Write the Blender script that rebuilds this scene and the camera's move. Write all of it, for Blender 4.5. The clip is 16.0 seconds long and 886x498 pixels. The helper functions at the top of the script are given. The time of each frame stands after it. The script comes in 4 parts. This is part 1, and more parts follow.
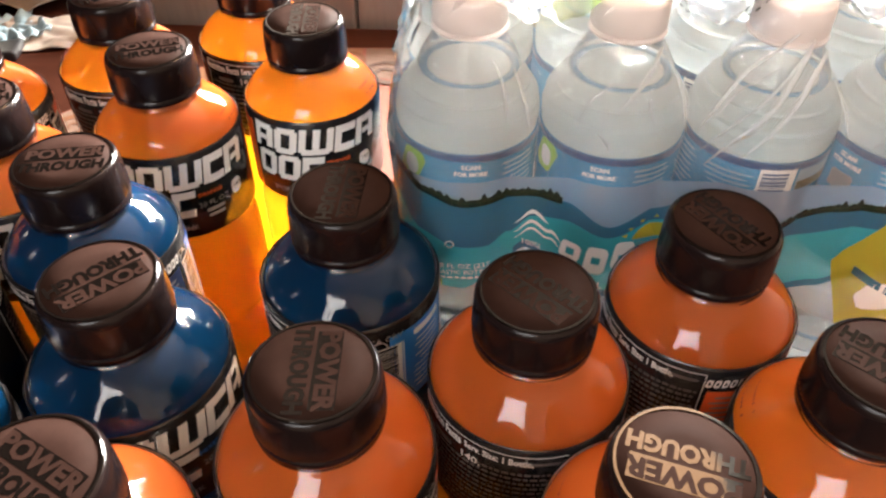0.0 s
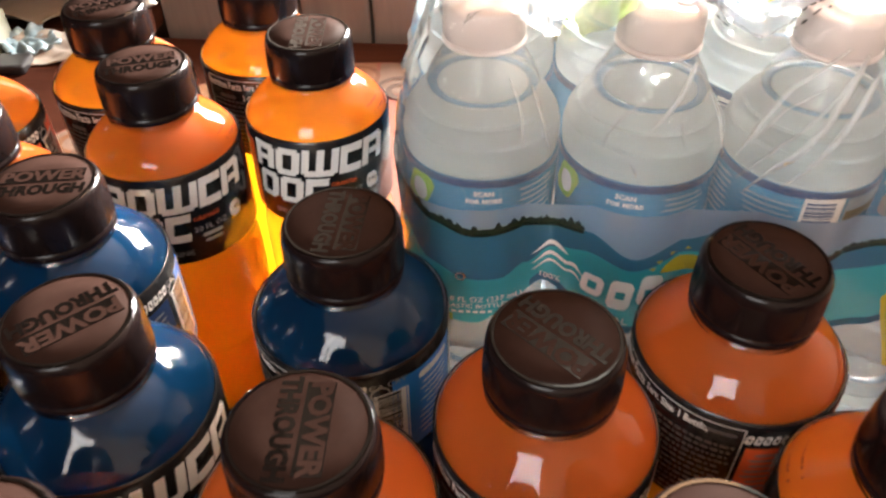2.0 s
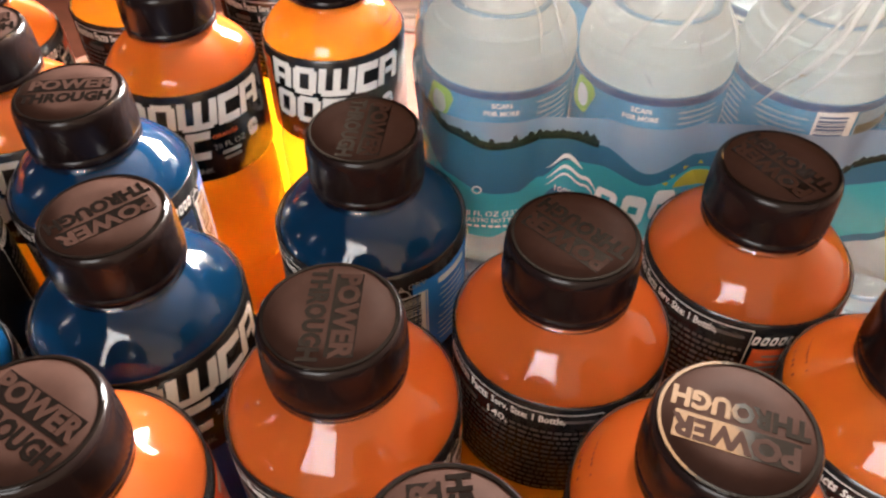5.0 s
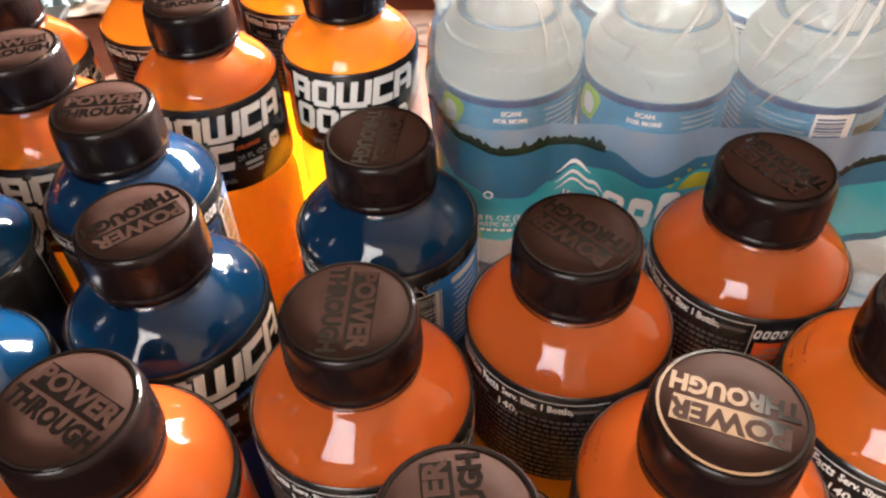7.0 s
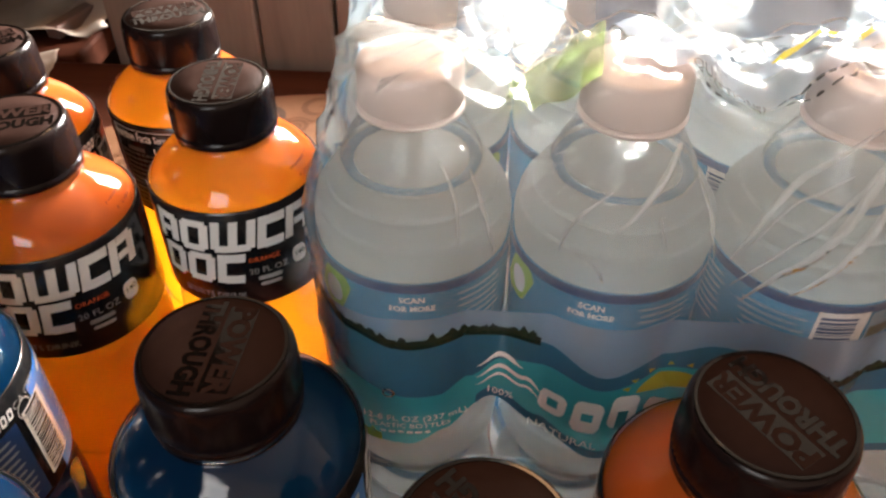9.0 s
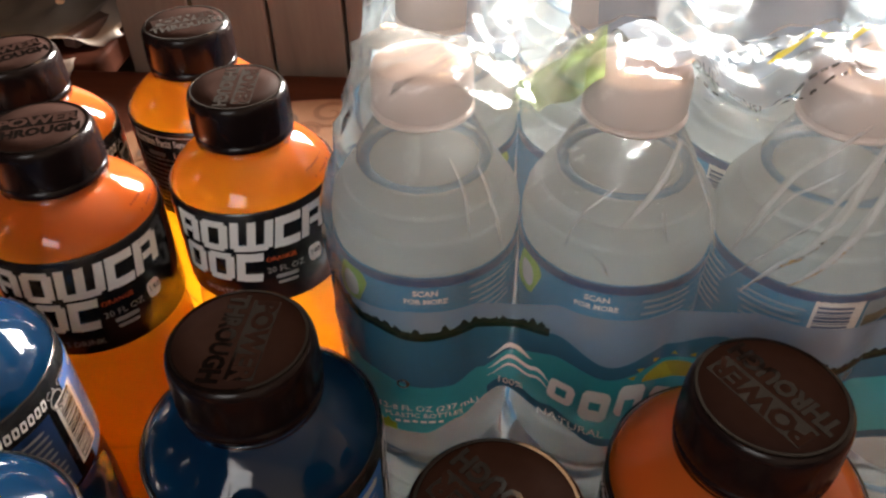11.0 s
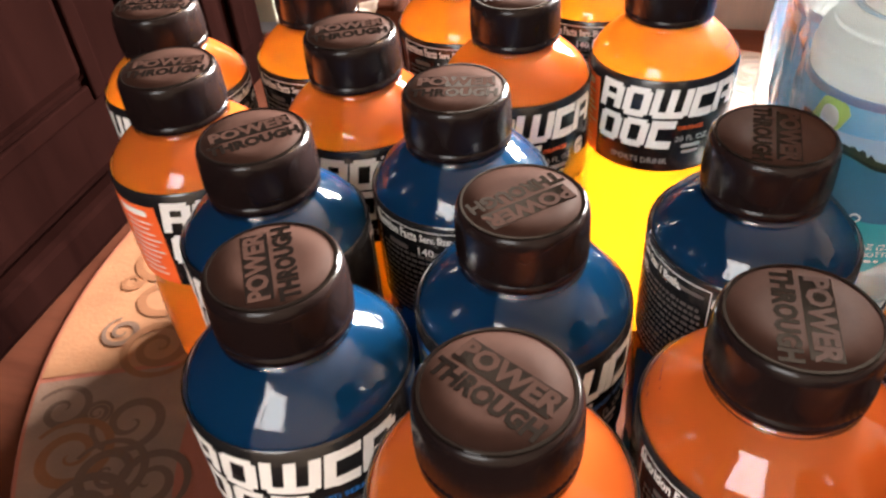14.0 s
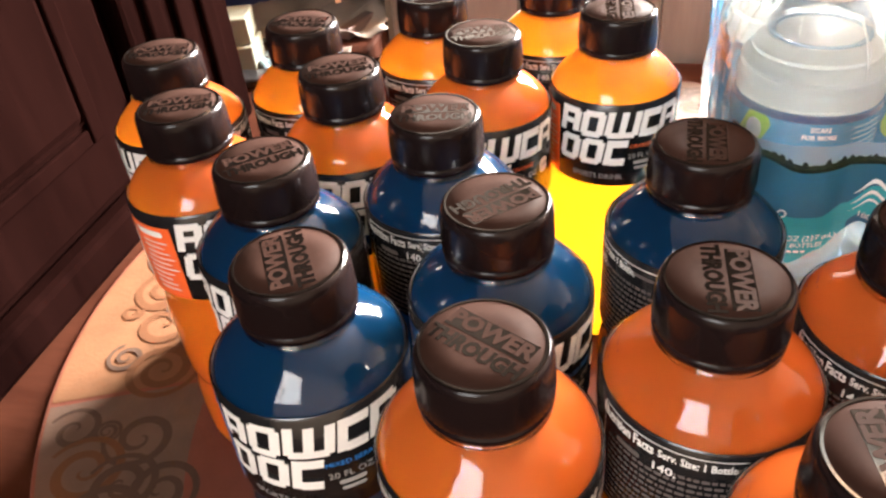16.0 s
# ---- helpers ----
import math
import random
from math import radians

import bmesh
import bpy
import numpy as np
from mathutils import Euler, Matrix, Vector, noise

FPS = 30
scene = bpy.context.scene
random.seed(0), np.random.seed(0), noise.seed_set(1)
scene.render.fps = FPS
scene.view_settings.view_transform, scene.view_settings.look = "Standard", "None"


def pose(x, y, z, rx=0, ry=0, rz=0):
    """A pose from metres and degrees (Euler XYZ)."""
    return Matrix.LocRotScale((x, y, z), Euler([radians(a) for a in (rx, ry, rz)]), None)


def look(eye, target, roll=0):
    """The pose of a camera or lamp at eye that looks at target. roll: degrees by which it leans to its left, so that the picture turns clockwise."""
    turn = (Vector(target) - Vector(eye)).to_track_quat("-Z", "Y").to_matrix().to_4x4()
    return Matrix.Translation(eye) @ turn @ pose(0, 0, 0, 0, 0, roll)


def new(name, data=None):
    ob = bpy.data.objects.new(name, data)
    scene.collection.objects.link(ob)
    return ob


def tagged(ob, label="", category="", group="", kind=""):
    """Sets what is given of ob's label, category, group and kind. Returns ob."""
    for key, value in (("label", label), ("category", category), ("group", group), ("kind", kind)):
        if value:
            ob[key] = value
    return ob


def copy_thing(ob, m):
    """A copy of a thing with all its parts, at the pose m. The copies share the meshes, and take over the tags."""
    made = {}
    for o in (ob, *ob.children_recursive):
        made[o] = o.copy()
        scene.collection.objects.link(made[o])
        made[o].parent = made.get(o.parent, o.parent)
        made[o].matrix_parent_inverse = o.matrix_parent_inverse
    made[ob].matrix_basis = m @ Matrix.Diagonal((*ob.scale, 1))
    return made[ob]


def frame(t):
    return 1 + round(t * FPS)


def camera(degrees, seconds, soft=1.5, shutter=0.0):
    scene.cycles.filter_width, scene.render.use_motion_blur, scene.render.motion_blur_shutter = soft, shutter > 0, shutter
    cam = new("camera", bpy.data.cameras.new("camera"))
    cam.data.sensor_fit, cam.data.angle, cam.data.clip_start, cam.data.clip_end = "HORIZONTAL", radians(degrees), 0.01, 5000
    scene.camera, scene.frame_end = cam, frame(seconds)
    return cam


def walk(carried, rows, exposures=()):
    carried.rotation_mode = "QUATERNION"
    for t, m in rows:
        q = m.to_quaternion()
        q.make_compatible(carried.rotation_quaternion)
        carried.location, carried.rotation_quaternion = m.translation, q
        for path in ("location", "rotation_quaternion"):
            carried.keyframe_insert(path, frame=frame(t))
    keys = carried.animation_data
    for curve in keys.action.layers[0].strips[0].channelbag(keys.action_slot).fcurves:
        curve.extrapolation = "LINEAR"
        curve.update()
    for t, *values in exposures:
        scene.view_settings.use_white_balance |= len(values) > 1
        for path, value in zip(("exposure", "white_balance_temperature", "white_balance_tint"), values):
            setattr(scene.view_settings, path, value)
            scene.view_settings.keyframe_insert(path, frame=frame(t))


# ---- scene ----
cam = camera(59.3, 16.0, soft=2.4, shutter=0.5)
PATH = [
    (0, (0.061, 0.083, 0.384), (0.001, 1.553, -0.971), 0.2),
    (0.5, (0.06, 0.082, 0.385), (-0.006, 1.551, -0.97), -0.0),
    (1, (0.063, 0.082, 0.382), (-0.011, 1.553, -0.97), -0.2),
    (1.5, (0.066, 0.089, 0.38), (-0.018, 1.559, -0.975), -0.6),
    (2, (0.063, 0.108, 0.371), (-0.045, 1.599, -0.957), -0.5),
    (2.5, (0.066, 0.14, 0.36), (-0.021, 1.607, -0.996), 0.9),
    (3, (0.06, 0.146, 0.362), (-0.021, 1.61, -0.997), 1.4),
    (3.5, (0.053, 0.118, 0.359), (-0.057, 1.542, -1.041), 0.4),
    (4, (0.047, 0.096, 0.364), (-0.045, 1.496, -1.062), 0.7),
    (4.2, (0.049, 0.095, 0.363), (-0.033, 1.495, -1.062), 0.7),
    (6.5, (0.064, 0.082, 0.374), (-0.111, 1.484, -1.043), -2.8),
    (7, (0.062, 0.08, 0.372), (-0.1, 1.501, -1.025), -2.4),
    (7.5, (0.065, 0.095, 0.372), (-0.104, 1.513, -1.028), -2.8),
    (8, (0.062, 0.137, 0.37), (-0.107, 1.607, -0.975), -1.4),
    (8.5, (0.072, 0.162, 0.358), (-0.028, 1.66, -0.965), 0.3),
    (9, (0.08, 0.175, 0.354), (-0.009, 1.69, -0.949), 0.4),
    (9.2, (0.08, 0.174, 0.355), (0.005, 1.697, -0.94), 0.5),
    (11.3, (0.08, 0.165, 0.359), (-0.057, 1.683, -0.935), -1.4),
    (11.5, (0.081, 0.166, 0.357), (-0.087, 1.686, -0.932), -2.3),
    (12, (0.058, 0.147, 0.36), (-0.101, 1.656, -0.943), -2.0),
    (12.5, (0.026, 0.122, 0.358), (-0.248, 1.613, -0.947), -3.3),
    (13, (0.0, 0.101, 0.357), (-0.38, 1.567, -0.95), -4.2),
    (13.5, (-0.016, 0.088, 0.347), (-0.498, 1.53, -0.951), -5.0),
    (14, (-0.021, 0.074, 0.346), (-0.514, 1.52, -0.944), -5.1),
    (14.5, (-0.018, 0.055, 0.352), (-0.524, 1.525, -0.906), -5.6),
    (15, (-0.019, 0.043, 0.357), (-0.527, 1.531, -0.879), -6.0),
    (15.5, (-0.016, 0.036, 0.361), (-0.499, 1.551, -0.853), -6.1),
    (16, (-0.014, 0.032, 0.36), (-0.453, 1.565, -0.847), -5.5),
]
walk(cam, [(t, look(eye, target, roll)) for t, eye, target, roll in PATH], [(0.0, 1.06), (2.5, 0.9), (3.5, 0.95), (4.2, 1.32), (7.3, 1.3), (8.0, 0.97), (9.0, 0.36), (11.5, 0.03), (12.3, 0.42), (13.0, 1.2), (14.5, 1.46), (16.0, 1.52)])

# ---- world, sun, windows' light ----
world = bpy.data.worlds.new("sky")
scene.world = world
world.use_nodes = True
wn, wl = world.node_tree.nodes, world.node_tree.links
sky = wn.new("ShaderNodeTexSky")
sky.sky_type, sky.sun_disc = "NISHITA", False
sky.sun_elevation, sky.sun_rotation = radians(14), radians(21)
wl.new(sky.outputs[0], wn["Background"].inputs[0])
wn["Background"].inputs[1].default_value = 0.1


def area_lamp(name, m, sx, sy, watts, colour):
    lamp = bpy.data.lights.new(name, "AREA")
    lamp.shape, lamp.size, lamp.size_y, lamp.energy, lamp.color = "RECTANGLE", sx, sy, watts, colour
    ob = new(name, lamp)
    ob.matrix_world = m
    return ob


WIN = (0.38, 1.35, 0.42, 1.25)          # back window: x0, x1, z0, z1
REAR = (-0.95, 0.0, 0.62, 1.5)        # window behind the camera
BACK_Y, REAR_Y = 2.1, -0.85
area_lamp("back_window_light", look(((WIN[0] + WIN[1]) / 2, BACK_Y + 0.11, (WIN[2] + WIN[3]) / 2), (0.1, 0.3, 0.2)), WIN[1] - WIN[0], WIN[3] - WIN[2], 680.0, (1.0, 0.96, 0.89))
area_lamp("rear_window_light", look(((REAR[0] + REAR[1]) / 2, REAR_Y - 0.11, (REAR[2] + REAR[3]) / 2), (-0.1, 0.3, 0.2)), REAR[1] - REAR[0], REAR[3] - REAR[2], 18.0, (1.0, 0.97, 0.95))
LAMP = (0.42, 1.15, 1.62)
area_lamp("ceiling_lamp_light", look(LAMP, (LAMP[0], LAMP[1], 0.0)), 0.48, 0.32, 11.5, (1.0, 0.44, 0.14))
sun_data = bpy.data.lights.new("sun", "SUN")
sun_data.energy, sun_data.angle, sun_data.color = 1.5, radians(3), (1.0, 0.86, 0.66)
sun = new("sun", sun_data)
sun.matrix_world = look((0.80, 2.1, 0.66), (0.13, 0.42, 0.2))

# ---- materials ----


def material(name):
    m = bpy.data.materials.new(name)
    m.use_nodes = True
    return m, m.node_tree.nodes, m.node_tree.links, m.node_tree.nodes["Principled BSDF"]


def noise_bump(n, l, scale, strength, dist=0.001, detail=4.0):
    co = n.new("ShaderNodeTexCoord")
    tex = n.new("ShaderNodeTexNoise")
    tex.inputs["Scale"].default_value, tex.inputs["Detail"].default_value = scale, detail
    l.new(co.outputs["Object"], tex.inputs["Vector"])
    bump = n.new("ShaderNodeBump")
    bump.inputs["Strength"].default_value, bump.inputs["Distance"].default_value = strength, dist
    l.new(tex.outputs["Fac"], bump.inputs["Height"])
    return bump, tex, co


def plain(name, colour, rough=0.5, metal=0.0, bump=0.0, scale=300.0, vary=0.12, coat=0.0, spec=0.5):
    m, n, l, p = material(name)
    p.inputs["Specular IOR Level"].default_value = spec
    p.inputs["Roughness"].default_value, p.inputs["Metallic"].default_value = rough, metal
    p.inputs["Coat Weight"].default_value = coat
    b, tex, co = noise_bump(n, l, scale, bump)
    if bump:
        l.new(b.outputs[0], p.inputs["Normal"])
    big = n.new("ShaderNodeTexNoise")
    big.inputs["Scale"].default_value, big.inputs["Detail"].default_value = scale * 0.12, 5.0
    l.new(co.outputs["Object"], big.inputs["Vector"])
    mix = n.new("ShaderNodeMix")
    mix.data_type = "RGBA"
    mix.inputs[6].default_value = (*[c * (1 - vary) for c in colour], 1)
    mix.inputs[7].default_value = (*[min(1, c * (1 + vary)) for c in colour], 1)
    l.new(big.outputs["Fac"], mix.inputs[0])
    l.new(mix.outputs[2], p.inputs["Base Color"])
    return m


def liquid(name, colour, deep, glow, through_part):
    """Drink in a clear plastic bottle: scatters light, lets some through, glossy skin."""
    m, n, l, p = material(name)
    n.remove(p)
    out = n["Material Output"]
    b, tex, co = noise_bump(n, l, 60.0, 0.03, 0.001, 1.0)
    mix = n.new("ShaderNodeMix")
    mix.data_type = "RGBA"
    mix.inputs[6].default_value, mix.inputs[7].default_value = (*colour, 1), (*deep, 1)
    l.new(tex.outputs["Fac"], mix.inputs[0])
    dif, tra, glo = n.new("ShaderNodeBsdfDiffuse"), n.new("ShaderNodeBsdfTranslucent"), n.new("ShaderNodeBsdfGlossy")
    glo.inputs["Roughness"].default_value = 0.07
    l.new(mix.outputs[2], dif.inputs[0])
    tra.inputs[0].default_value = (*glow, 1)
    a, c = n.new("ShaderNodeMixShader"), n.new("ShaderNodeMixShader")
    a.inputs[0].default_value = through_part
    l.new(dif.outputs[0], a.inputs[1])
    l.new(tra.outputs[0], a.inputs[2])
    fr = n.new("ShaderNodeFresnel")
    fr.inputs[0].default_value = 1.48
    l.new(b.outputs[0], glo.inputs["Normal"])
    l.new(b.outputs[0], fr.inputs["Normal"])
    l.new(fr.outputs[0], c.inputs[0])
    l.new(a.outputs[0], c.inputs[1])
    l.new(glo.outputs[0], c.inputs[2])
    l.new(c.outputs[0], out.inputs[0])
    return m


def clear(name, tint, ior, rough, haze=0.0, haze_colour=(0.9, 0.92, 0.92), bump=0.0, scale=80.0, straight=0.0):
    """Clear solid plastic or water; haze is the share of cloudy scatter in it."""
    m, n, l, p = material(name)
    p.inputs["Base Color"].default_value = (*tint, 1)
    p.inputs["Transmission Weight"].default_value = 1.0
    p.inputs["IOR"].default_value, p.inputs["Roughness"].default_value = ior, rough
    if bump:
        b, tex, co = noise_bump(n, l, scale, bump, 0.002, 2.0)
        l.new(b.outputs[0], p.inputs["Normal"])
    if haze:
        out = n["Material Output"]
        t = n.new("ShaderNodeBsdfTranslucent")
        d = n.new("ShaderNodeBsdfDiffuse")
        t.inputs[0].default_value = d.inputs[0].default_value = (*haze_colour, 1)
        h, mix = n.new("ShaderNodeMixShader"), n.new("ShaderNodeMixShader")
        h.inputs[0].default_value, mix.inputs[0].default_value = 0.2, haze
        l.new(t.outputs[0], h.inputs[1])
        l.new(d.outputs[0], h.inputs[2])
        see, first = n.new("ShaderNodeBsdfTransparent"), n.new("ShaderNodeMixShader")
        see.inputs[0].default_value, first.inputs[0].default_value = (*tint, 1), straight
        l.new(p.outputs[0], first.inputs[1])
        l.new(see.outputs[0], first.inputs[2])
        l.new(first.outputs[0], mix.inputs[1])
        l.new(h.outputs[0], mix.inputs[2])
        l.new(mix.outputs[0], out.inputs[0])
    return m


def film_material(name, colour, body, rough=0.12, bump=0.35, thru=0.7, veiled=0.0):
    """Thin shrink film: see-through, glossy, crinkled; body is the share of ink or cloudiness."""
    m, n, l, p = material(name)
    n.remove(p)
    out = n["Material Output"]
    b, tex, co = noise_bump(n, l, 55.0, bump, 0.004, 6.0)
    tex.inputs["Distortion"].default_value = 1.5
    tr, dif, tl, glo = (n.new("ShaderNodeBsdf" + k) for k in ("Transparent", "Diffuse", "Translucent", "Glossy"))
    dif.inputs[0].default_value = tl.inputs[0].default_value = (*colour, 1)
    glo.inputs["Roughness"].default_value = rough
    ink, base, top = (n.new("ShaderNodeMixShader") for _ in range(3))
    ink.inputs[0].default_value = thru
    base.inputs[0].default_value = body
    if veiled:
        # backlight glare painted in: film whitens towards the pack's top, in uneven patches
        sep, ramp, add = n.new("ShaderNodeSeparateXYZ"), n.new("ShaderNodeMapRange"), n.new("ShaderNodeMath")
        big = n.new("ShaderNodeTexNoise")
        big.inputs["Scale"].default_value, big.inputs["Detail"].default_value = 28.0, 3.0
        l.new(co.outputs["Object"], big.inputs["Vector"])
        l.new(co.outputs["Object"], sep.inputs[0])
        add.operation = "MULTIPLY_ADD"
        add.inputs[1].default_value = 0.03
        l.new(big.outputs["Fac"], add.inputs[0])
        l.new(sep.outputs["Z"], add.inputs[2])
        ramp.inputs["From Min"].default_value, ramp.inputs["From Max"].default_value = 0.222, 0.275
        ramp.inputs["To Min"].default_value, ramp.inputs["To Max"].default_value = body, veiled
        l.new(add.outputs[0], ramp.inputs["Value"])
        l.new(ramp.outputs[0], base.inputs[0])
    l.new(dif.outputs[0], ink.inputs[1])
    l.new(tl.outputs[0], ink.inputs[2])
    l.new(tr.outputs[0], base.inputs[1])
    l.new(ink.outputs[0], base.inputs[2])
    fr = n.new("ShaderNodeFresnel")
    fr.inputs[0].default_value = 1.45
    l.new(b.outputs[0], fr.inputs["Normal"])
    l.new(b.outputs[0], glo.inputs["Normal"])
    l.new(fr.outputs[0], top.inputs[0])
    l.new(base.outputs[0], top.inputs[1])
    l.new(glo.outputs[0], top.inputs[2])
    l.new(top.outputs[0], out.inputs[0])
    return m


def wood(name, dark, light, rough, along="Y", scale=14.0, coat=0.0, spec=0.5):
    m, n, l, p = material(name)
    p.inputs["Specular IOR Level"].default_value = spec
    co = n.new("ShaderNodeTexCoord")
    mp = n.new("ShaderNodeMapping")
    mp.inputs["Scale"].default_value = {"X": (0.12, 1, 1), "Y": (1, 0.12, 1), "Z": (1, 1, 0.12)}[along]
    l.new(co.outputs["Object"], mp.inputs["Vector"])
    t1, t2 = n.new("ShaderNodeTexNoise"), n.new("ShaderNodeTexNoise")
    t1.inputs["Scale"].default_value, t1.inputs["Detail"].default_value, t1.inputs["Distortion"].default_value = scale, 6.0, 1.2
    t2.inputs["Scale"].default_value, t2.inputs["Detail"].default_value = scale * 14, 3.0
    l.new(mp.outputs[0], t1.inputs["Vector"])
    l.new(mp.outputs[0], t2.inputs["Vector"])
    add = n.new("ShaderNodeMath")
    add.operation = "MULTIPLY_ADD"
    add.inputs[1].default_value = 0.35
    l.new(t2.outputs["Fac"], add.inputs[0])
    l.new(t1.outputs["Fac"], add.inputs[2])
    ramp = n.new("ShaderNodeValToRGB")
    ramp.color_ramp.elements[0].position, ramp.color_ramp.elements[1].position = 0.45, 0.9
    ramp.color_ramp.elements[0].color, ramp.color_ramp.elements[1].color = (*dark, 1), (*light, 1)
    l.new(add.outputs[0], ramp.inputs[0])
    l.new(ramp.outputs[0], p.inputs["Base Color"])
    b = n.new("ShaderNodeBump")
    b.inputs["Strength"].default_value, b.inputs["Distance"].default_value = 0.15, 0.001
    l.new(t2.outputs["Fac"], b.inputs["Height"])
    l.new(b.outputs[0], p.inputs["Normal"])
    p.inputs["Roughness"].default_value, p.inputs["Coat Weight"].default_value = rough, coat
    return m


ORANGE = liquid("orange_drink", (0.72, 0.15, 0.034), (0.68, 0.132, 0.028), (0.98, 0.6, 0.085), 0.66)
BLUE = liquid("blue_drink", (0.0028, 0.030, 0.085), (0.002, 0.024, 0.068), (0.008, 0.12, 0.27), 0.5)
CAP = plain("black_cap_plastic", (0.0075, 0.0045, 0.0045), 0.2, 0.0, 0.03, 900.0, 0.2, 0.0, 0.16)
CAP_TOP = plain("worn_cap_top", (0.0165, 0.0085, 0.0068), 0.6, 0.0, 0.1, 2500.0, 0.2, 0.0, 0.008)
CAP_TEXT = plain("raised_cap_lettering", (0.0032, 0.0023, 0.002), 0.05, 0.0, 0.015, 500.0, 0.1, 0.0, 0.10)
CLEAR_PET = clear("clear_plastic_ring", (0.95, 0.93, 0.9), 1.45, 0.05)
LABEL = plain("black_label_film", (0.008, 0.008, 0.009), 0.22, 0.0, 0.08, 220.0, 0.2)
INK_WHITE = plain("white_label_ink", (0.78, 0.76, 0.73), 0.35, 0.0, 0.0, 500.0, 0.05)
INK_GREY = plain("grey_label_ink", (0.32, 0.31, 0.3), 0.4, 0.0, 0.0, 500.0, 0.05)
INK_FACTS = plain("dim_grey_label_ink", (0.10, 0.085, 0.08), 0.45, 0.0, 0.0, 500.0, 0.05)
INK_ORANGE = plain("orange_label_ink", (0.85, 0.13, 0.03), 0.35, 0.0, 0.0, 500.0, 0.06)
INK_DIM = plain("faint_brown_ink", (0.28, 0.06, 0.012), 0.5, 0.0, 0.0, 500.0, 0.1)
INK_NAVY = plain("navy_label_ink", (0.008, 0.03, 0.1), 0.35, 0.0, 0.0, 500.0, 0.06)
INK_BLUE = plain("blue_label_ink", (0.02, 0.2, 0.62), 0.35, 0.0, 0.0, 500.0, 0.06)
WATER = clear("water_in_clear_bottle", (0.955, 0.985, 0.98), 1.33, 0.02, 0.42, (0.9, 0.945, 0.94), 0.3, 70.0, 0.12)
EMPTY_PET = film_material("clear_thin_plastic", (0.9, 0.93, 0.93), 0.12, 0.08, 0.12)
REFRACTION_TINT = film_material("blue_refraction_tint", (0.10, 0.27, 0.46), 0.75, 0.05, 0.1, 0.5)
WATER_CAP = plain("white_bottle_cap", (0.68, 0.58, 0.55), 0.4, 0.0, 0.1, 900.0, 0.05)

WATER_PRINT = plain("pale_label_print", (0.27, 0.4, 0.5), 0.4, 0.0, 0.0, 500.0, 0.05)
WATER_LABEL_DARK = plain("dark_blue_label_edge", (0.015, 0.06, 0.17), 0.3, 0.0, 0.0, 200.0, 0.15)
SHORE_INK = plain("olive_shore_ink", (0.13, 0.12, 0.04), 0.4, 0.0, 0.0, 900.0, 0.3)
GREEN_INK = plain("green_label_ink", (0.3, 0.5, 0.05), 0.35, 0.0, 0.0, 300.0, 0.2)
WATER_LABEL = film_material("blue_water_label", (0.055, 0.28, 0.50), 0.9, 0.25, 0.1, 0.5)
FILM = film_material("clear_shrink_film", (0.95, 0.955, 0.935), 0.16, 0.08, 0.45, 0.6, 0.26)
FILM_GLINT = film_material("crease_glint_film", (0.96, 0.95, 0.93), 0.34, 0.12, 0.5)
FILM_TEAL = film_material("teal_printed_film", (0.055, 0.47, 0.52), 0.8, 0.15, 0.2, 0.55)
FILM_NAVY = film_material("navy_printed_film", (0.05, 0.19, 0.30), 0.74, 0.15, 0.2, 0.55)
FILM_LAKE = film_material("violet_blue_printed_film", (0.46, 0.57, 0.72), 0.5, 0.15, 0.2, 0.5)
FILM_TREES = film_material("dark_green_printed_film", (0.045, 0.06, 0.018), 0.88, 0.15, 0.2)
FILM_WHITE = film_material("white_printed_film", (0.88, 0.88, 0.84), 0.97, 0.15, 0.2, 0.15)
FILM_YELLOW = film_material("yellow_printed_film", (0.52, 0.44, 0.035), 0.82, 0.15, 0.2, 0.3)
FILM_WASHED = film_material("glare_washed_printed_film", (0.55, 0.62, 0.75), 0.4, 0.15, 0.3, 0.7)
FILM_GREY = film_material("grey_printed_film", (0.06, 0.06, 0.06), 0.8, 0.15, 0.2, 0.4)
FILM_LEAF = film_material("green_leaf_printed_film", (0.26, 0.36, 0.11), 0.55, 0.15, 0.3, 0.6)
FILM_LIME = film_material("lime_printed_film", (0.36, 0.5, 0.05), 0.9, 0.15, 0.2, 0.4)
TABLE_WOOD = wood("red_brown_table_wood", (0.018, 0.0052, 0.003), (0.036, 0.0115, 0.0066), 0.6, "X", 12.0, 0.0, 0.02)
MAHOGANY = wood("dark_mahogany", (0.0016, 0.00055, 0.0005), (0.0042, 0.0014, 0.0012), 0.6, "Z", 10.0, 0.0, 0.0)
BOARD = wood("taupe_wall_board", (0.12, 0.085, 0.065), (0.19, 0.135, 0.105), 0.55, "Z", 16.0)
MAT_RED = plain("red_brown_mat", (0.105, 0.033, 0.022), 0.6, 0.0, 0.2, 400.0, 0.2, 0.0, 0.1)
MAT_TAN = plain("tan_mat_border", (0.098, 0.046, 0.024), 0.6, 0.0, 0.2, 400.0, 0.25, 0.0, 0.1)
MAT_GREY = plain("grey_brown_mat_border", (0.078, 0.048, 0.036), 0.6, 0.0, 0.2, 400.0, 0.25, 0.0, 0.1)
MAT_SCROLL = plain("dark_scroll_print", (0.045, 0.026, 0.019), 0.6, 0.0, 0.2, 400.0, 0.2, 0.0, 0.1)
MAT_SCROLL_SOFT = plain("brown_scroll_print", (0.072, 0.03, 0.0145), 0.6, 0.0, 0.2, 400.0, 0.2, 0.0, 0.1)
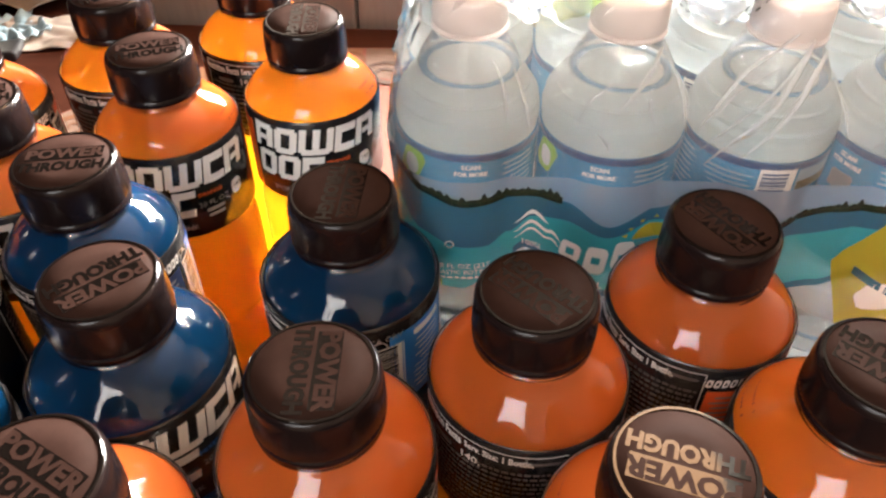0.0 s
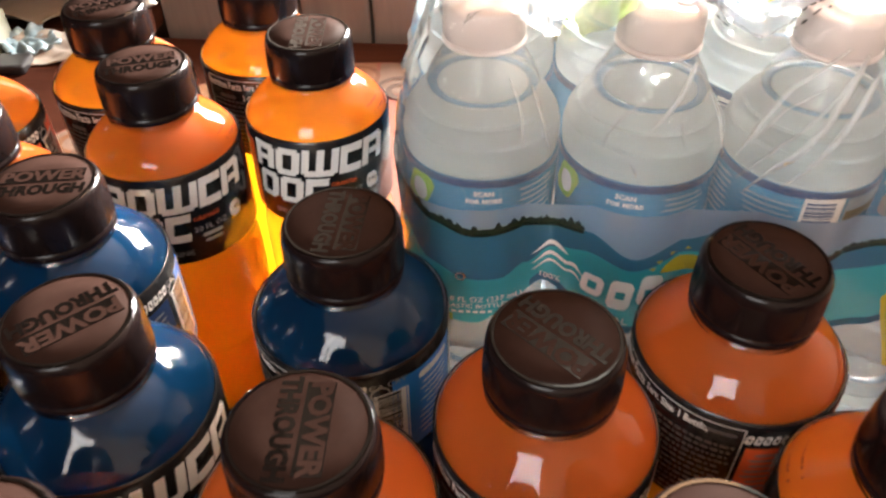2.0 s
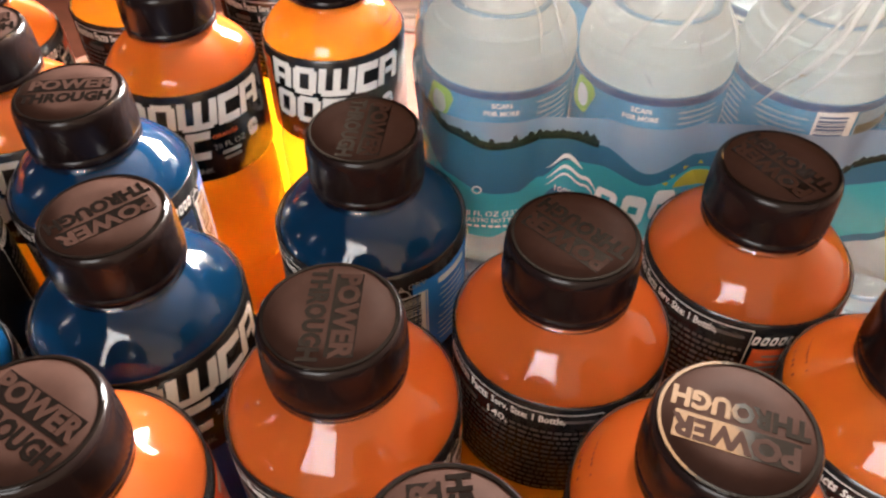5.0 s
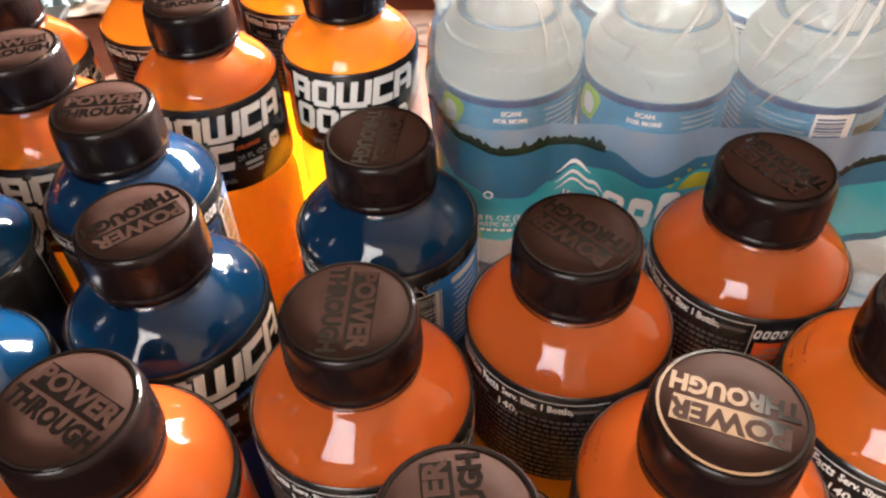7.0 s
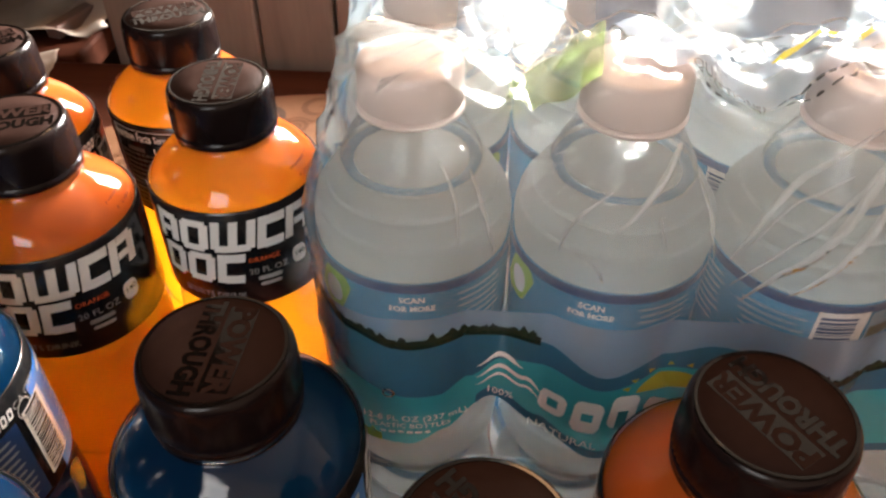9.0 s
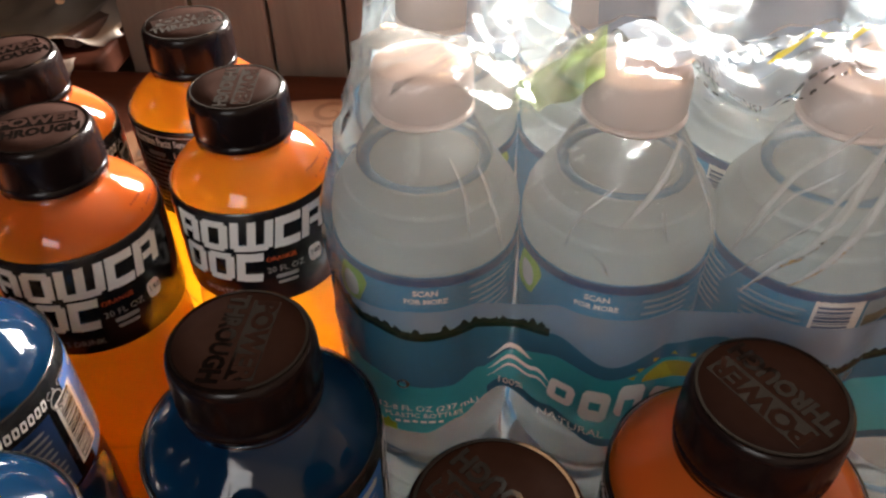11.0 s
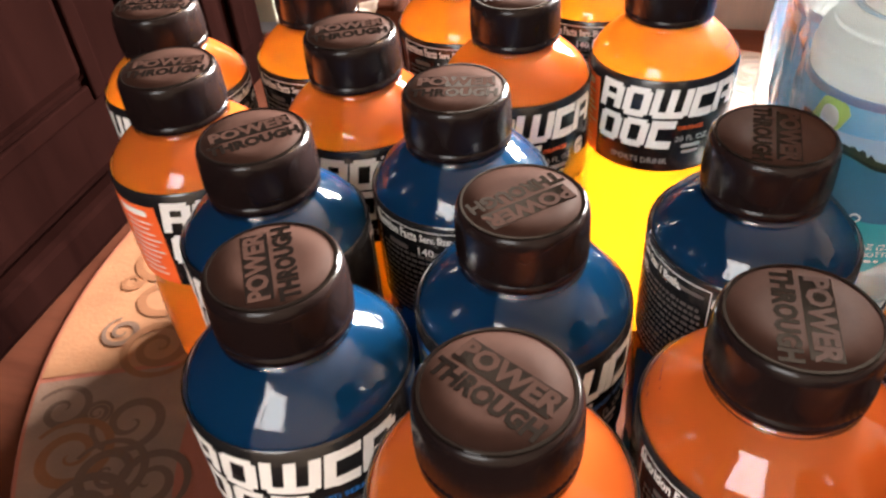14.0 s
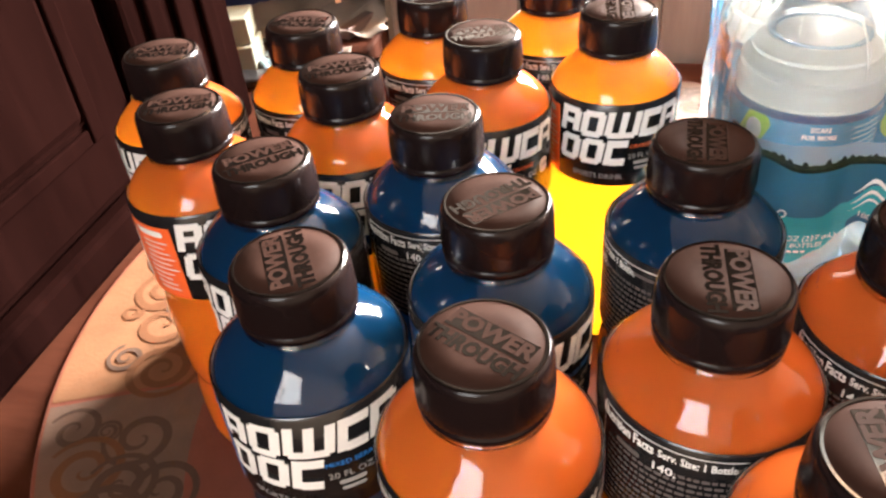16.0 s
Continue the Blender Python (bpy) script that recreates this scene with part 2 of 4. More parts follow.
WALL = plain("warm_wall_paint", (0.075, 0.05, 0.033), 0.8, 0.0, 0.2, 200.0, 0.06)
CEILING = plain("ceiling_paint", (0.15, 0.115, 0.09), 0.85, 0.0, 0.2, 200.0, 0.04)
FLOOR = wood("floor_wood", (0.12, 0.06, 0.03), (0.25, 0.13, 0.07), 0.4, "Y", 8.0)
FRAME = plain("white_window_paint", (0.7, 0.68, 0.64), 0.45, 0.0, 0.1, 200.0, 0.05)

# ---- mesh helpers ----


def mesh_from(name, verts, faces, mat, smooth=True):
    me = bpy.data.meshes.new(name)
    me.from_pydata([tuple(v) for v in verts], [], faces)
    me.materials.append(mat)
    if smooth:
        me.polygons.foreach_set("use_smooth", [True] * len(me.polygons))
    me.update()
    return me


def part(name, me, parent, label=""):
    ob = new(name, me)
    ob.parent = parent
    return tagged(ob, label)


def thing(name, label, category, group="", kind=""):
    ob = new(name)
    ob.empty_display_size = 0.02
    return tagged(ob, label, category, group, kind)


def lathe(profile, seg=64, closed=True):
    """Verts and faces of a turned shape; profile: (radius, z) from the bottom up."""
    verts, faces = [], []
    for r, z in profile:
        for k in range(seg):
            a = 2 * math.pi * k / seg
            verts.append((r * math.cos(a), r * math.sin(a), z))
    for j in range(len(profile) - 1):
        for k in range(seg):
            k2 = (k + 1) % seg
            faces.append((j * seg + k, j * seg + k2, (j + 1) * seg + k2, (j + 1) * seg + k))
    if closed:
        faces.append(tuple(reversed(range(seg))))
        faces.append(tuple(range((len(profile) - 1) * seg, len(profile) * seg)))
    return verts, faces


def smooth_profile(points, steps=6):
    """Catmull-Rom through (radius, z) points."""
    out = []
    p = [points[0], *points, points[-1]]
    for i in range(1, len(p) - 2):
        for s in range(steps):
            t = s / steps
            out.append(tuple(0.5 * (2 * p[i][d] + (p[i + 1][d] - p[i - 1][d]) * t + (2 * p[i - 1][d] - 5 * p[i][d] + 4 * p[i + 1][d] - p[i + 2][d]) * t * t
                                    + (3 * p[i][d] - p[i - 1][d] - 3 * p[i + 1][d] + p[i + 2][d]) * t ** 3) for d in (0, 1)))
    out.append(points[-1])
    return out


def box_geo(x0, y0, z0, x1, y1, z1, bevel=0.0, segs=2):
    bm = bmesh.new()
    bmesh.ops.create_cube(bm, size=1.0)
    for v in bm.verts:
        v.co = ((x0 + x1) / 2 + v.co.x * (x1 - x0), (y0 + y1) / 2 + v.co.y * (y1 - y0), (z0 + z1) / 2 + v.co.z * (z1 - z0))
    if bevel:
        bmesh.ops.bevel(bm, geom=bm.edges[:], offset=bevel, segments=segs, affect="EDGES", profile=0.5)
    return bm


def from_bm(name, bm, mat, smooth=False):
    me = bpy.data.meshes.new(name)
    bm.to_mesh(me)
    bm.free()
    me.materials.append(mat)
    if smooth:
        me.polygons.foreach_set("use_smooth", [True] * len(me.polygons))
    return me


def box(name, x0, y0, z0, x1, y1, z1, mat, bevel=0.0):
    return from_bm(name, box_geo(x0, y0, z0, x1, y1, z1, bevel), mat)


TEXTS = {}


def text_geo(words, size, extrude=0.0, bold=0.0):
    """Flat verts and faces of a line of lettering in the built-in font, centred."""
    key = (words, size, extrude, bold)
    if key not in TEXTS:
        cu = bpy.data.curves.new("lettering", "FONT")
        cu.body, cu.size, cu.extrude, cu.align_x, cu.align_y, cu.resolution_u = words, size, extrude, "CENTER", "CENTER", 2
        cu.offset = bold
        ob = new("lettering", cu)
        bpy.context.view_layer.update()
        me = bpy.data.meshes.new_from_object(ob.evaluated_get(bpy.context.evaluated_depsgraph_get()))
        TEXTS[key] = ([tuple(v.co) for v in me.vertices], [tuple(f.vertices) for f in me.polygons])
        bpy.data.objects.remove(ob)
        bpy.data.meshes.remove(me)
        bpy.data.curves.remove(cu)
    return TEXTS[key]


def merge(pieces):
    verts, faces = [], []
    for v, f in pieces:
        k = len(verts)
        verts += list(v)
        faces += [tuple(i + k for i in g) for g in f]
    return verts, faces


def shifted(geo, dx, dy, sx=1.0, sy=1.0):
    return [(x * sx + dx, y * sy + dy, z) for x, y, z in geo[0]], geo[1]


def rounded(w, h, rad, slant=0.0, hole=None, steps=4):
    """A flat rounded block with an optional slot through it, cut into a fine grid of columns so that it can bend."""
    cols, verts, faces = 10, [], []
    for c in range(cols + 1):
        x = -w / 2 + w * c / cols
        edge = max(0.0, rad - (w / 2 - abs(x)))
        cut = rad - math.sqrt(max(0.0, rad * rad - edge * edge))
        verts += [(x - slant * h / 2, -h / 2 + cut, 0.0), (x + slant * h / 2, h / 2 - cut, 0.0)]
    quads = []
    for c in range(cols):
        x = -w / 2 + w * (c + 0.5) / cols
        a, b, d, e = verts[2 * c], verts[2 * c + 1], verts[2 * c + 2], verts[2 * c + 3]
        if hole and hole[0] < x < hole[1]:
            lo, hi = hole[2], hole[3]
            f = lambda p, q, y: (p[0] + (q[0] - p[0]) * (y - p[1]) / (q[1] - p[1]), y, 0.0)
            if lo > -h / 2 + 1e-5:
                quads.append((a, d, f(d, e, lo), f(a, b, lo)))
            if hi < h / 2 - 1e-5:
                quads.append((f(a, b, hi), f(d, e, hi), e, b))
        else:
            quads.append((a, d, e, b))
    vv, ff = [], []
    for q in quads:
        k = len(vv)
        vv += list(q)
        ff.append((k, k + 1, k + 2, k + 3))
    return vv, ff


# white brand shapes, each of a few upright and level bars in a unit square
BLOCKS = [
    ((0.0, 0.0, 0.3, 1.0), (0.3, 0.76, 0.88, 1.0), (0.7, 0.1, 1.0, 0.9), (0.3, 0.36, 0.7, 0.56)),
    ((0.0, 0.1, 0.3, 0.9), (0.12, 0.78, 0.88, 1.0), (0.7, 0.1, 1.0, 0.9), (0.12, 0.0, 0.88, 0.22)),
    ((0.0, 0.1, 0.2, 1.0), (0.1, 0.0, 0.9, 0.22), (0.4, 0.1, 0.6, 1.0), (0.8, 0.1, 1.0, 1.0)),
    ((0.0, 0.0, 0.32, 1.0), (0.3, 0.72, 1.0, 1.0), (0.3, 0.0, 1.0, 0.28)),
    ((0.0, 0.0, 0.3, 1.0), (0.3, 0.76, 0.88, 1.0), (0.7, 0.1, 1.0, 0.9), (0.3, 0.36, 0.7, 0.56)),
    ((0.0, 0.1, 0.3, 0.9), (0.12, 0.78, 0.88, 1.0), (0.7, 0.1, 1.0, 0.9), (0.12, 0.0, 0.88, 0.22)),
]


def block(bars, w, h, slant=0.16):
    verts, faces = [], []
    for x0, y0, x1, y1 in bars:
        cols = max(1, round((x1 - x0) * 8))
        k = len(verts)
        for c in range(cols + 1):
            x = x0 + (x1 - x0) * c / cols
            for y in (y0, y1):
                verts.append(((x - 0.5) * w + slant * (y - 0.5) * h, (y - 0.5) * h, 0.00004 * len(faces)))
        for c in range(cols):
            faces.append((k + 2 * c, k + 2 * c + 2, k + 2 * c + 3, k + 2 * c + 1))
    return verts, faces


def wrapped(geo, radius, theta, z):
    """Bend flat lettering round a bottle; theta in degrees from the side that faces -y, to the right."""
    out = []
    for x, y, d in geo[0]:
        a = radians(theta) + x / radius
        out.append(((radius + d) * math.sin(a), -(radius + d) * math.cos(a), z + y))
    return out, geo[1]


def sleeve(radius, z0, z1, t0, t1, cols):
    verts, faces = [], []
    for c in range(cols + 1):
        a = radians(t0 + (t1 - t0) * c / cols)
        verts += [(radius * math.sin(a), -radius * math.cos(a), z0), (radius * math.sin(a), -radius * math.cos(a), z1)]
    for c in range(cols):
        faces.append((2 * c, 2 * c + 2, 2 * c + 3, 2 * c + 1))
    return verts, faces


# ---- room ----
ROOM = (-1.6, 1.9)


def structure(name, me, label):
    return tagged(new(name, me), label, name.split("_")[0], "", "structure")


structure("floor", box("floor", ROOM[0], REAR_Y, -0.81, ROOM[1], BACK_Y, -0.75, FLOOR), "brown wooden floor under the table")
structure("ceiling", box("ceiling", ROOM[0], REAR_Y, 1.75, ROOM[1], BACK_Y, 1.83, CEILING), "plain painted ceiling")
structure("wall_west", box("wall", ROOM[0] - 0.1, REAR_Y, -0.75, ROOM[0], BACK_Y, 1.75, WALL), "warm painted side wall")
structure("wall_east", box("wall", ROOM[1], REAR_Y, -0.75, ROOM[1] + 0.1, BACK_Y, 1.75, WALL), "warm painted side wall")


def wall_with_opening(name, y0, y1, win, label):
    wall = tagged(new(name), label, "wall", "", "structure")
    x0, x1, z0, z1 = win
    for a in ((ROOM[0] - 0.1, -0.81, x0, 1.83), (x1, -0.81, ROOM[1] + 0.1, 1.83), (x0, -0.81, x1, z0), (x0, z1, x1, 1.83)):
        part("wall_panel", box("wall_panel", a[0], y0, a[1], a[2], y1, a[3], WALL), wall)
    return wall


def window(name, y0, y1, win, bars, label):
    w = tagged(new(name), label, "window", "", "structure")
    x0, x1, z0, z1 = win
    t = 0.03
    bm = box_geo(x0, y0, z0, x0 + t, y1, z1)
    for a in ((x1 - t, z0, x1, z1), (x0 + t, z0, x1 - t, z0 + t), (x0 + t, z1 - t, x1 - t, z1)):
        b2 = box_geo(a[0], y0, a[1], a[2], y1, a[3])
        tmp = bpy.data.meshes.new("tmp")
        b2.to_mesh(tmp)
        bm.from_mesh(tmp)
        bpy.data.meshes.remove(tmp)
        b2.free()
    part("window_frame", from_bm("window_frame", bm, FRAME), w)
    for k in range(1, bars + 1):
        x = x0 + (x1 - x0) * k / (bars + 1)
        part("mullion", box("mullion", x - 0.018, y0 + 0.01, z0 + t, x + 0.018, y1 - 0.01, z1 - t, FRAME), w)


# wall added to keep the back window's light off the clutter
structure("wall_partition", box("wall", -0.315, 0.93, -0.75, -0.292, BACK_Y, 1.75, WALL), "plain wall added to block window light from the clutter")
wall_with_opening("wall_north", BACK_Y, BACK_Y + 0.1, WIN, "painted wall with a bright window opening")
wall_with_opening("wall_south", REAR_Y - 0.1, REAR_Y, REAR, "painted wall with a window opening")
window("window_1", BACK_Y + 0.03, BACK_Y + 0.09, WIN, 1, "bright window with white frame")
window("window_2", REAR_Y - 0.09, REAR_Y - 0.03, REAR, 1, "two-pane window with white frame")

# ---- boards behind the table ----
panelling = thing("bench", "taupe upright-boarded bench back behind the table", "bench")
bx = -0.29
for k in range(18):
    part("board", box("board", bx + 0.0015, 0.868 + 0.002 * random.random(), -0.75, bx + 0.0735, 0.91, 0.083, BOARD, 0.003), panelling)
    bx += 0.075

# ---- table ----
table = thing("table", "red-brown wooden table holding the drinks", "table")
part("tabletop", box("tabletop", -0.66, -0.35, -0.035, 1.0, 0.842, 0.0, TABLE_WOOD, 0.006), table)
for x in (-0.52, 0.9):
    for y in (-0.27, 0.74):
        part("leg", box("leg", x - 0.035, y - 0.035, -0.75, x + 0.035, y + 0.035, -0.035, TABLE_WOOD, 0.004), table)

# ---- round printed mat ----
MC, MR = (-0.022, 0.430), 0.363
mat = thing("place_mat", "round red-brown mat with tan and grey scroll-print border", "place mat")
v, f = lathe([(MR - 0.002, 0.0), (MR, 0.001), (MR, 0.0022), (MR - 0.001, 0.003)], 128)
part("mat_base", mesh_from("mat_base", [(x + MC[0], y + MC[1], z) for x, y, z in v], f, MAT_RED, False), mat)


def border(a0, a1, inner0, inner1, mat_, z, label):
    verts, faces = [], []
    cols = 24
    for c in range(cols + 1):
        a = radians(a0 + (a1 - a0) * c / cols)
        ri = inner0 + (inner1 - inner0) * c / cols
        for r in (ri, MR - 0.003):
            verts.append((MC[0] + r * math.cos(a), MC[1] + r * math.sin(a), z))
    for c in range(cols):
        faces.append((2 * c, 2 * c + 1, 2 * c + 3, 2 * c + 2))
    return part("border_panel", mesh_from("border_panel", verts, faces, mat_, False), mat, label)


def spiral(cx, cy, size, turns, a0, flip, width, mat_, z):
    verts, faces = [], []
    steps = 60
    for s in range(steps + 1):
        t = s / steps
        a = a0 + flip * turns * 2 * math.pi * t
        r = size * (1 - t) ** 0.8 + 0.001
        w = width * (0.35 + 0.65 * math.sin(math.pi * min(1, t * 1.1 + 0.05)))
        for q in (r - w / 2, r + w / 2):
            verts.append((cx + q * math.cos(a), cy + q * math.sin(a), z))
    for s in range(steps):
        faces.append((2 * s, 2 * s + 1, 2 * s + 3, 2 * s + 2))
    return verts, faces


scrolls = {"tan": [], "grey": []}
for k in range(10):
    a0 = 12 + 36 * k
    tan = k % 2 == 0
    kind = "tan" if tan else "grey"
    panel = border(a0 + 0.3 + 10.0, a0 + 35.7 + 10.0, MR - 0.105, MR - 0.105 if tan else MR - 0.056, MAT_TAN if tan else MAT_GREY, 0.0034, "tan scroll panel" if tan else "grey-brown scroll panel")
    dark, pale = [], []
    for j in range(13):
        a = radians(a0 + 10.0 + 2.5 + 31 * (j + 0.5) / 13 + 2 * random.random() - 1)
        deep_in = (0.095 if tan else 0.07) * (0.2 + 0.68 * ((j * 5) % 13) / 12)
        r = MR - 0.008 - deep_in
        size = random.choice((0.008, 0.012, 0.017, 0.021)) if j % 3 else 0.024
        size = min(size, 0.004 + deep_in * 0.9)
        (pale if j % 4 == 3 else dark).append(spiral(MC[0] + r * math.cos(a), MC[1] + r * math.sin(a), size, 1.2 + 1.2 * random.random(), random.random() * 6, random.choice((1, -1)), 0.0014 + 0.2 * size, None, 0.0038 + 0.00003 * j))
    part("scroll_print", mesh_from("scroll_print", *merge(dark), MAT_SCROLL_SOFT if tan else MAT_SCROLL, False), panel)["kind"] = "stuff"
    part("scroll_print", mesh_from("scroll_print", *merge(pale), MAT_SCROLL if tan else MAT_SCROLL_SOFT, False), panel)["kind"] = "stuff"

# ---- dark cabinet beside the table ----
cabinet = thing("cabinet", "dark mahogany cabinet with panelled doors beside the table", "cabinet")
CX = -0.412
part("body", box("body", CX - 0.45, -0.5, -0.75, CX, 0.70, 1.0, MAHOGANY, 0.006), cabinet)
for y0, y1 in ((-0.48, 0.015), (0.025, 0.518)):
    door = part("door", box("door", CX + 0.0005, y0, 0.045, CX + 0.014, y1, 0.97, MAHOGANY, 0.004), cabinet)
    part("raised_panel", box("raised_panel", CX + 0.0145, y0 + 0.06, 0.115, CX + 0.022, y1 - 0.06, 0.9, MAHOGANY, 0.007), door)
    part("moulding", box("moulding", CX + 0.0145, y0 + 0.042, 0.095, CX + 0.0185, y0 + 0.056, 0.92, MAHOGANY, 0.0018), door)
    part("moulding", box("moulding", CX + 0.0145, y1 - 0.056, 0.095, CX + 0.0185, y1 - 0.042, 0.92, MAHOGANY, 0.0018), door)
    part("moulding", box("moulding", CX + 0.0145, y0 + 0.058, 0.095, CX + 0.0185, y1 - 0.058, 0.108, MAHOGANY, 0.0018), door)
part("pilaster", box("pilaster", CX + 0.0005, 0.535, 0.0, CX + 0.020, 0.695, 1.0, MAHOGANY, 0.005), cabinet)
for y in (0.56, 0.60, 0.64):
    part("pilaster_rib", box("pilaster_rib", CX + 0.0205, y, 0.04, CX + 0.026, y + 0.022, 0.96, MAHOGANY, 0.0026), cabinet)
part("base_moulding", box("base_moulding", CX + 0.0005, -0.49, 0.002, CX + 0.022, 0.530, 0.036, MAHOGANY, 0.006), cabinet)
BRASS = plain("dull_brass", (0.5, 0.33, 0.14), 0.35, 1.0, 0.1, 400.0, 0.15)
part("hinge", box("hinge", CX + 0.0145, 0.519, 0.085, CX + 0.021, 0.533, 0.105, BRASS, 0.002), cabinet, "small dull brass hinge")

# ---- sports drink bottles ----
CAP_H = 0.207


def drink_bottle(name, drink, accent, label_text):
    bottle = thing(name, label_text, "bottle", "sports drink bottles on the mat")
    prof = [(0.024, 0.0), (0.031, 0.0015), (0.0342, 0.006)]
    prof += smooth_profile([(0.0348, 0.012), (0.0352, 0.03), (0.0345, 0.042), (0.0325, 0.05), (0.0345, 0.058), (0.0352, 0.075), (0.0352, 0.1), (0.0340, 0.112), (0.0345, 0.118)], 4)
    prof += [(0.0346, 0.122), (0.0346, 0.163)]
    prof += smooth_profile([(0.0346, 0.1650), (0.0341, 0.1685), (0.0322, 0.1722), (0.0290, 0.1760), (0.0250, 0.1797), (0.0212, 0.1826), (0.0186, 0.1845), (0.0180, 0.1862), (0.0178, 0.188), (0.0178, 0.192)], 4)
    part("body", mesh_from("body", *lathe(prof, 72), drink), bottle)
    ring = lathe([(0.0178, 0.1842), (0.0196, 0.1846), (0.0201, 0.1852), (0.0196, 0.1858), (0.0178, 0.1862)], 64, False)
    part("neck_ring", mesh_from("neck_ring", *ring, CLEAR_PET), bottle, "clear plastic neck ring")
    # faint inked code on the shoulder
    marks = []
    for row in range(2):
        for k in range(9):
            if random.random() < 0.8:
                z0_ = 0.1712 + 0.0030 * row
                r0_ = 0.0330 - 0.0022 * row
                marks += [wrapped(shifted(rounded(0.0003 + 0.0009 * random.random(), 0.0013, 0.0002), 0, 0), r0_, 60 + 3.2 * k, z0_)]
    slope = lambda p: (p[0] * (1 - (p[2] - 0.1712) * 9), p[1] * (1 - (p[2] - 0.1712) * 9), p[2] + 0.0016)
    mv, mf = merge(marks)
    if accent is INK_ORANGE:
        part("inked_code", mesh_from("inked_code", [slope(p) for p in mv], mf, INK_DIM, False), bottle, "faint inked code")["kind"] = "stuff"
    # wrap-round label
    R = 0.0355
    lab = part("wrap_label", mesh_from("wrap_label", *lathe([(0.0346, 0.1195), (R, 0.1203), (R, 0.1682), (0.0346, 0.1690)], 96, False), LABEL), bottle, "black wrap-round label")
    # unseen white backing, added to bounce light back into the drink
    part("label_backing", mesh_from("label_backing", *lathe([(0.03475, 0.1200), (0.0350, 0.1206), (0.0350, 0.1678), (0.03475, 0.1684)], 64, False), INK_WHITE), lab, "white inner side of the label, added to bounce light into the drink")
    P = R + 0.00025
    # brand name as plain slanted blocks
    for row, z, shapes in ((0, 0.1577, (0, 1, 2, 3, 4)), (1, 0.1412, (5, 1, 3))):
        x = -0.0325
        for k in shapes:
            w = 0.0176 if k == 2 else 0.0112 if k == 3 else 0.0125
            part("brand_block", mesh_from("brand_block", *wrapped(shifted(block(BLOCKS[k], w, 0.0152), x + w / 2, 0), P, 0, z), INK_WHITE, False), lab, "white brand block")
            x += w + 0.0009
    part("lettering", mesh_from("lettering", *wrapped(shifted(text_geo("SPORTS DRINK", 0.0042), -0.010, 0), P, 0, 0.1262), INK_GREY, False), lab, "grey words SPORTS DRINK")
    part("lettering", mesh_from("lettering", *wrapped(text_geo("ORANGE" if accent is INK_ORANGE else "MIXED BERRY", 0.0032), P, 22 if accent is INK_ORANGE else 26, 0.1445), accent, False), lab, "small coloured flavour words")
    vol = [wrapped(text_geo("20 FL OZ", 0.0042), P, 24, 0.1385), wrapped(shifted(rounded(0.010, 0.0022, 0.0004), 0, 0), P, 24, 0.1345), wrapped(shifted(rounded(0.009, 0.0018, 0.0004), 0, 0), P, 24, 0.1312)]
    part("lettering", mesh_from("lettering", *merge(vol), INK_GREY, False), lab, "grey words 20 FL OZ")
    part("calorie_badge", mesh_from("calorie_badge", *wrapped(rounded(0.0068, 0.0085, 0.0025), P, 47, 0.140), INK_WHITE, False), lab, "white badge")
    part("lettering", mesh_from("lettering", *wrapped(text_geo("140", 0.0038), P + 0.0002, 47, 0.1405), LABEL, False), lab, "black number 140")
    # bright panel to the left of the brand
    part("side_panel", mesh_from("side_panel", *sleeve(P, 0.1205, 0.1625, -108, -56, 18), accent, False), lab, "bright side panel")
    bars = [wrapped(rounded(0.017, 0.0034, 0.0005), P + 0.0002, -77, 0.1585)]
    bars += [wrapped(rounded(0.012 + 0.009 * random.random(), 0.0008, 0.0003), P + 0.0002, -78 + 4 * random.random(), 0.1535 - 0.0031 * k) for k in range(10)]
    ring_v, ring_f = lathe([(0.0030, 0.0), (0.0036, 0.0)], 28, False)
    part("round_mark", mesh_from("round_mark", *wrapped((ring_v, ring_f), P, -115, 0.158), INK_GREY, False), lab, "grey round mark")
    part("small_print", mesh_from("small_print", *merge(bars), INK_WHITE, False), lab, "white lines of small print")["kind"] = "stuff"
    # facts panel
    heads = [wrapped(shifted(text_geo("Nutrition Facts", 0.0060, 0.0, 0.00016), 0, 0, 0.62), P, 123, 0.1628), wrapped(shifted(text_geo("Serv. Size: 1 Bottle,", 0.0046, 0.0, 0.00012), 0, 0, 0.68), P, 163, 0.1628), wrapped(text_geo("140,", 0.0050, 0.0, 0.0001), P, 147, 0.1562)]
    part("lettering", mesh_from("lettering", *merge(heads), INK_WHITE, False), lab, "white words Nutrition Facts")
    facts = []
    facts += [wrapped(rounded(0.011, 0.0016, 0.0003), P, 188, 0.1627)]
    for row in range(13):
        z = 0.1562 - 0.0028 * row
        th = 152 if row == 0 else 111
        if row == 0:
            facts.append(wrapped(rounded(0.010, 0.0024, 0.0004), P, 126, z))
        while th < 196:
            w = 0.0008 + 0.0024 * random.random()
            deg = math.degrees(w / P)
            if th + deg > 198:
                break
            facts.append(wrapped(rounded(w, 0.0014, 0.0003), P, th + deg / 2, z))
            th += deg + 0.9
    part("facts_print", mesh_from("facts_print", *merge(facts), INK_FACTS, False), lab, "grey nutrition facts print")["kind"] = "stuff"
    lines = [sleeve(P, 0.1662, 0.1666, 106, 200, 30), sleeve(P, 0.125, 0.1664, 106, 106.5, 1), sleeve(P, 0.125, 0.1664, 200, 200.5, 1)]
    part("facts_frame", mesh_from("facts_frame", *merge(lines), INK_WHITE, False), lab, "thin white frame lines")
    x = -0.0105
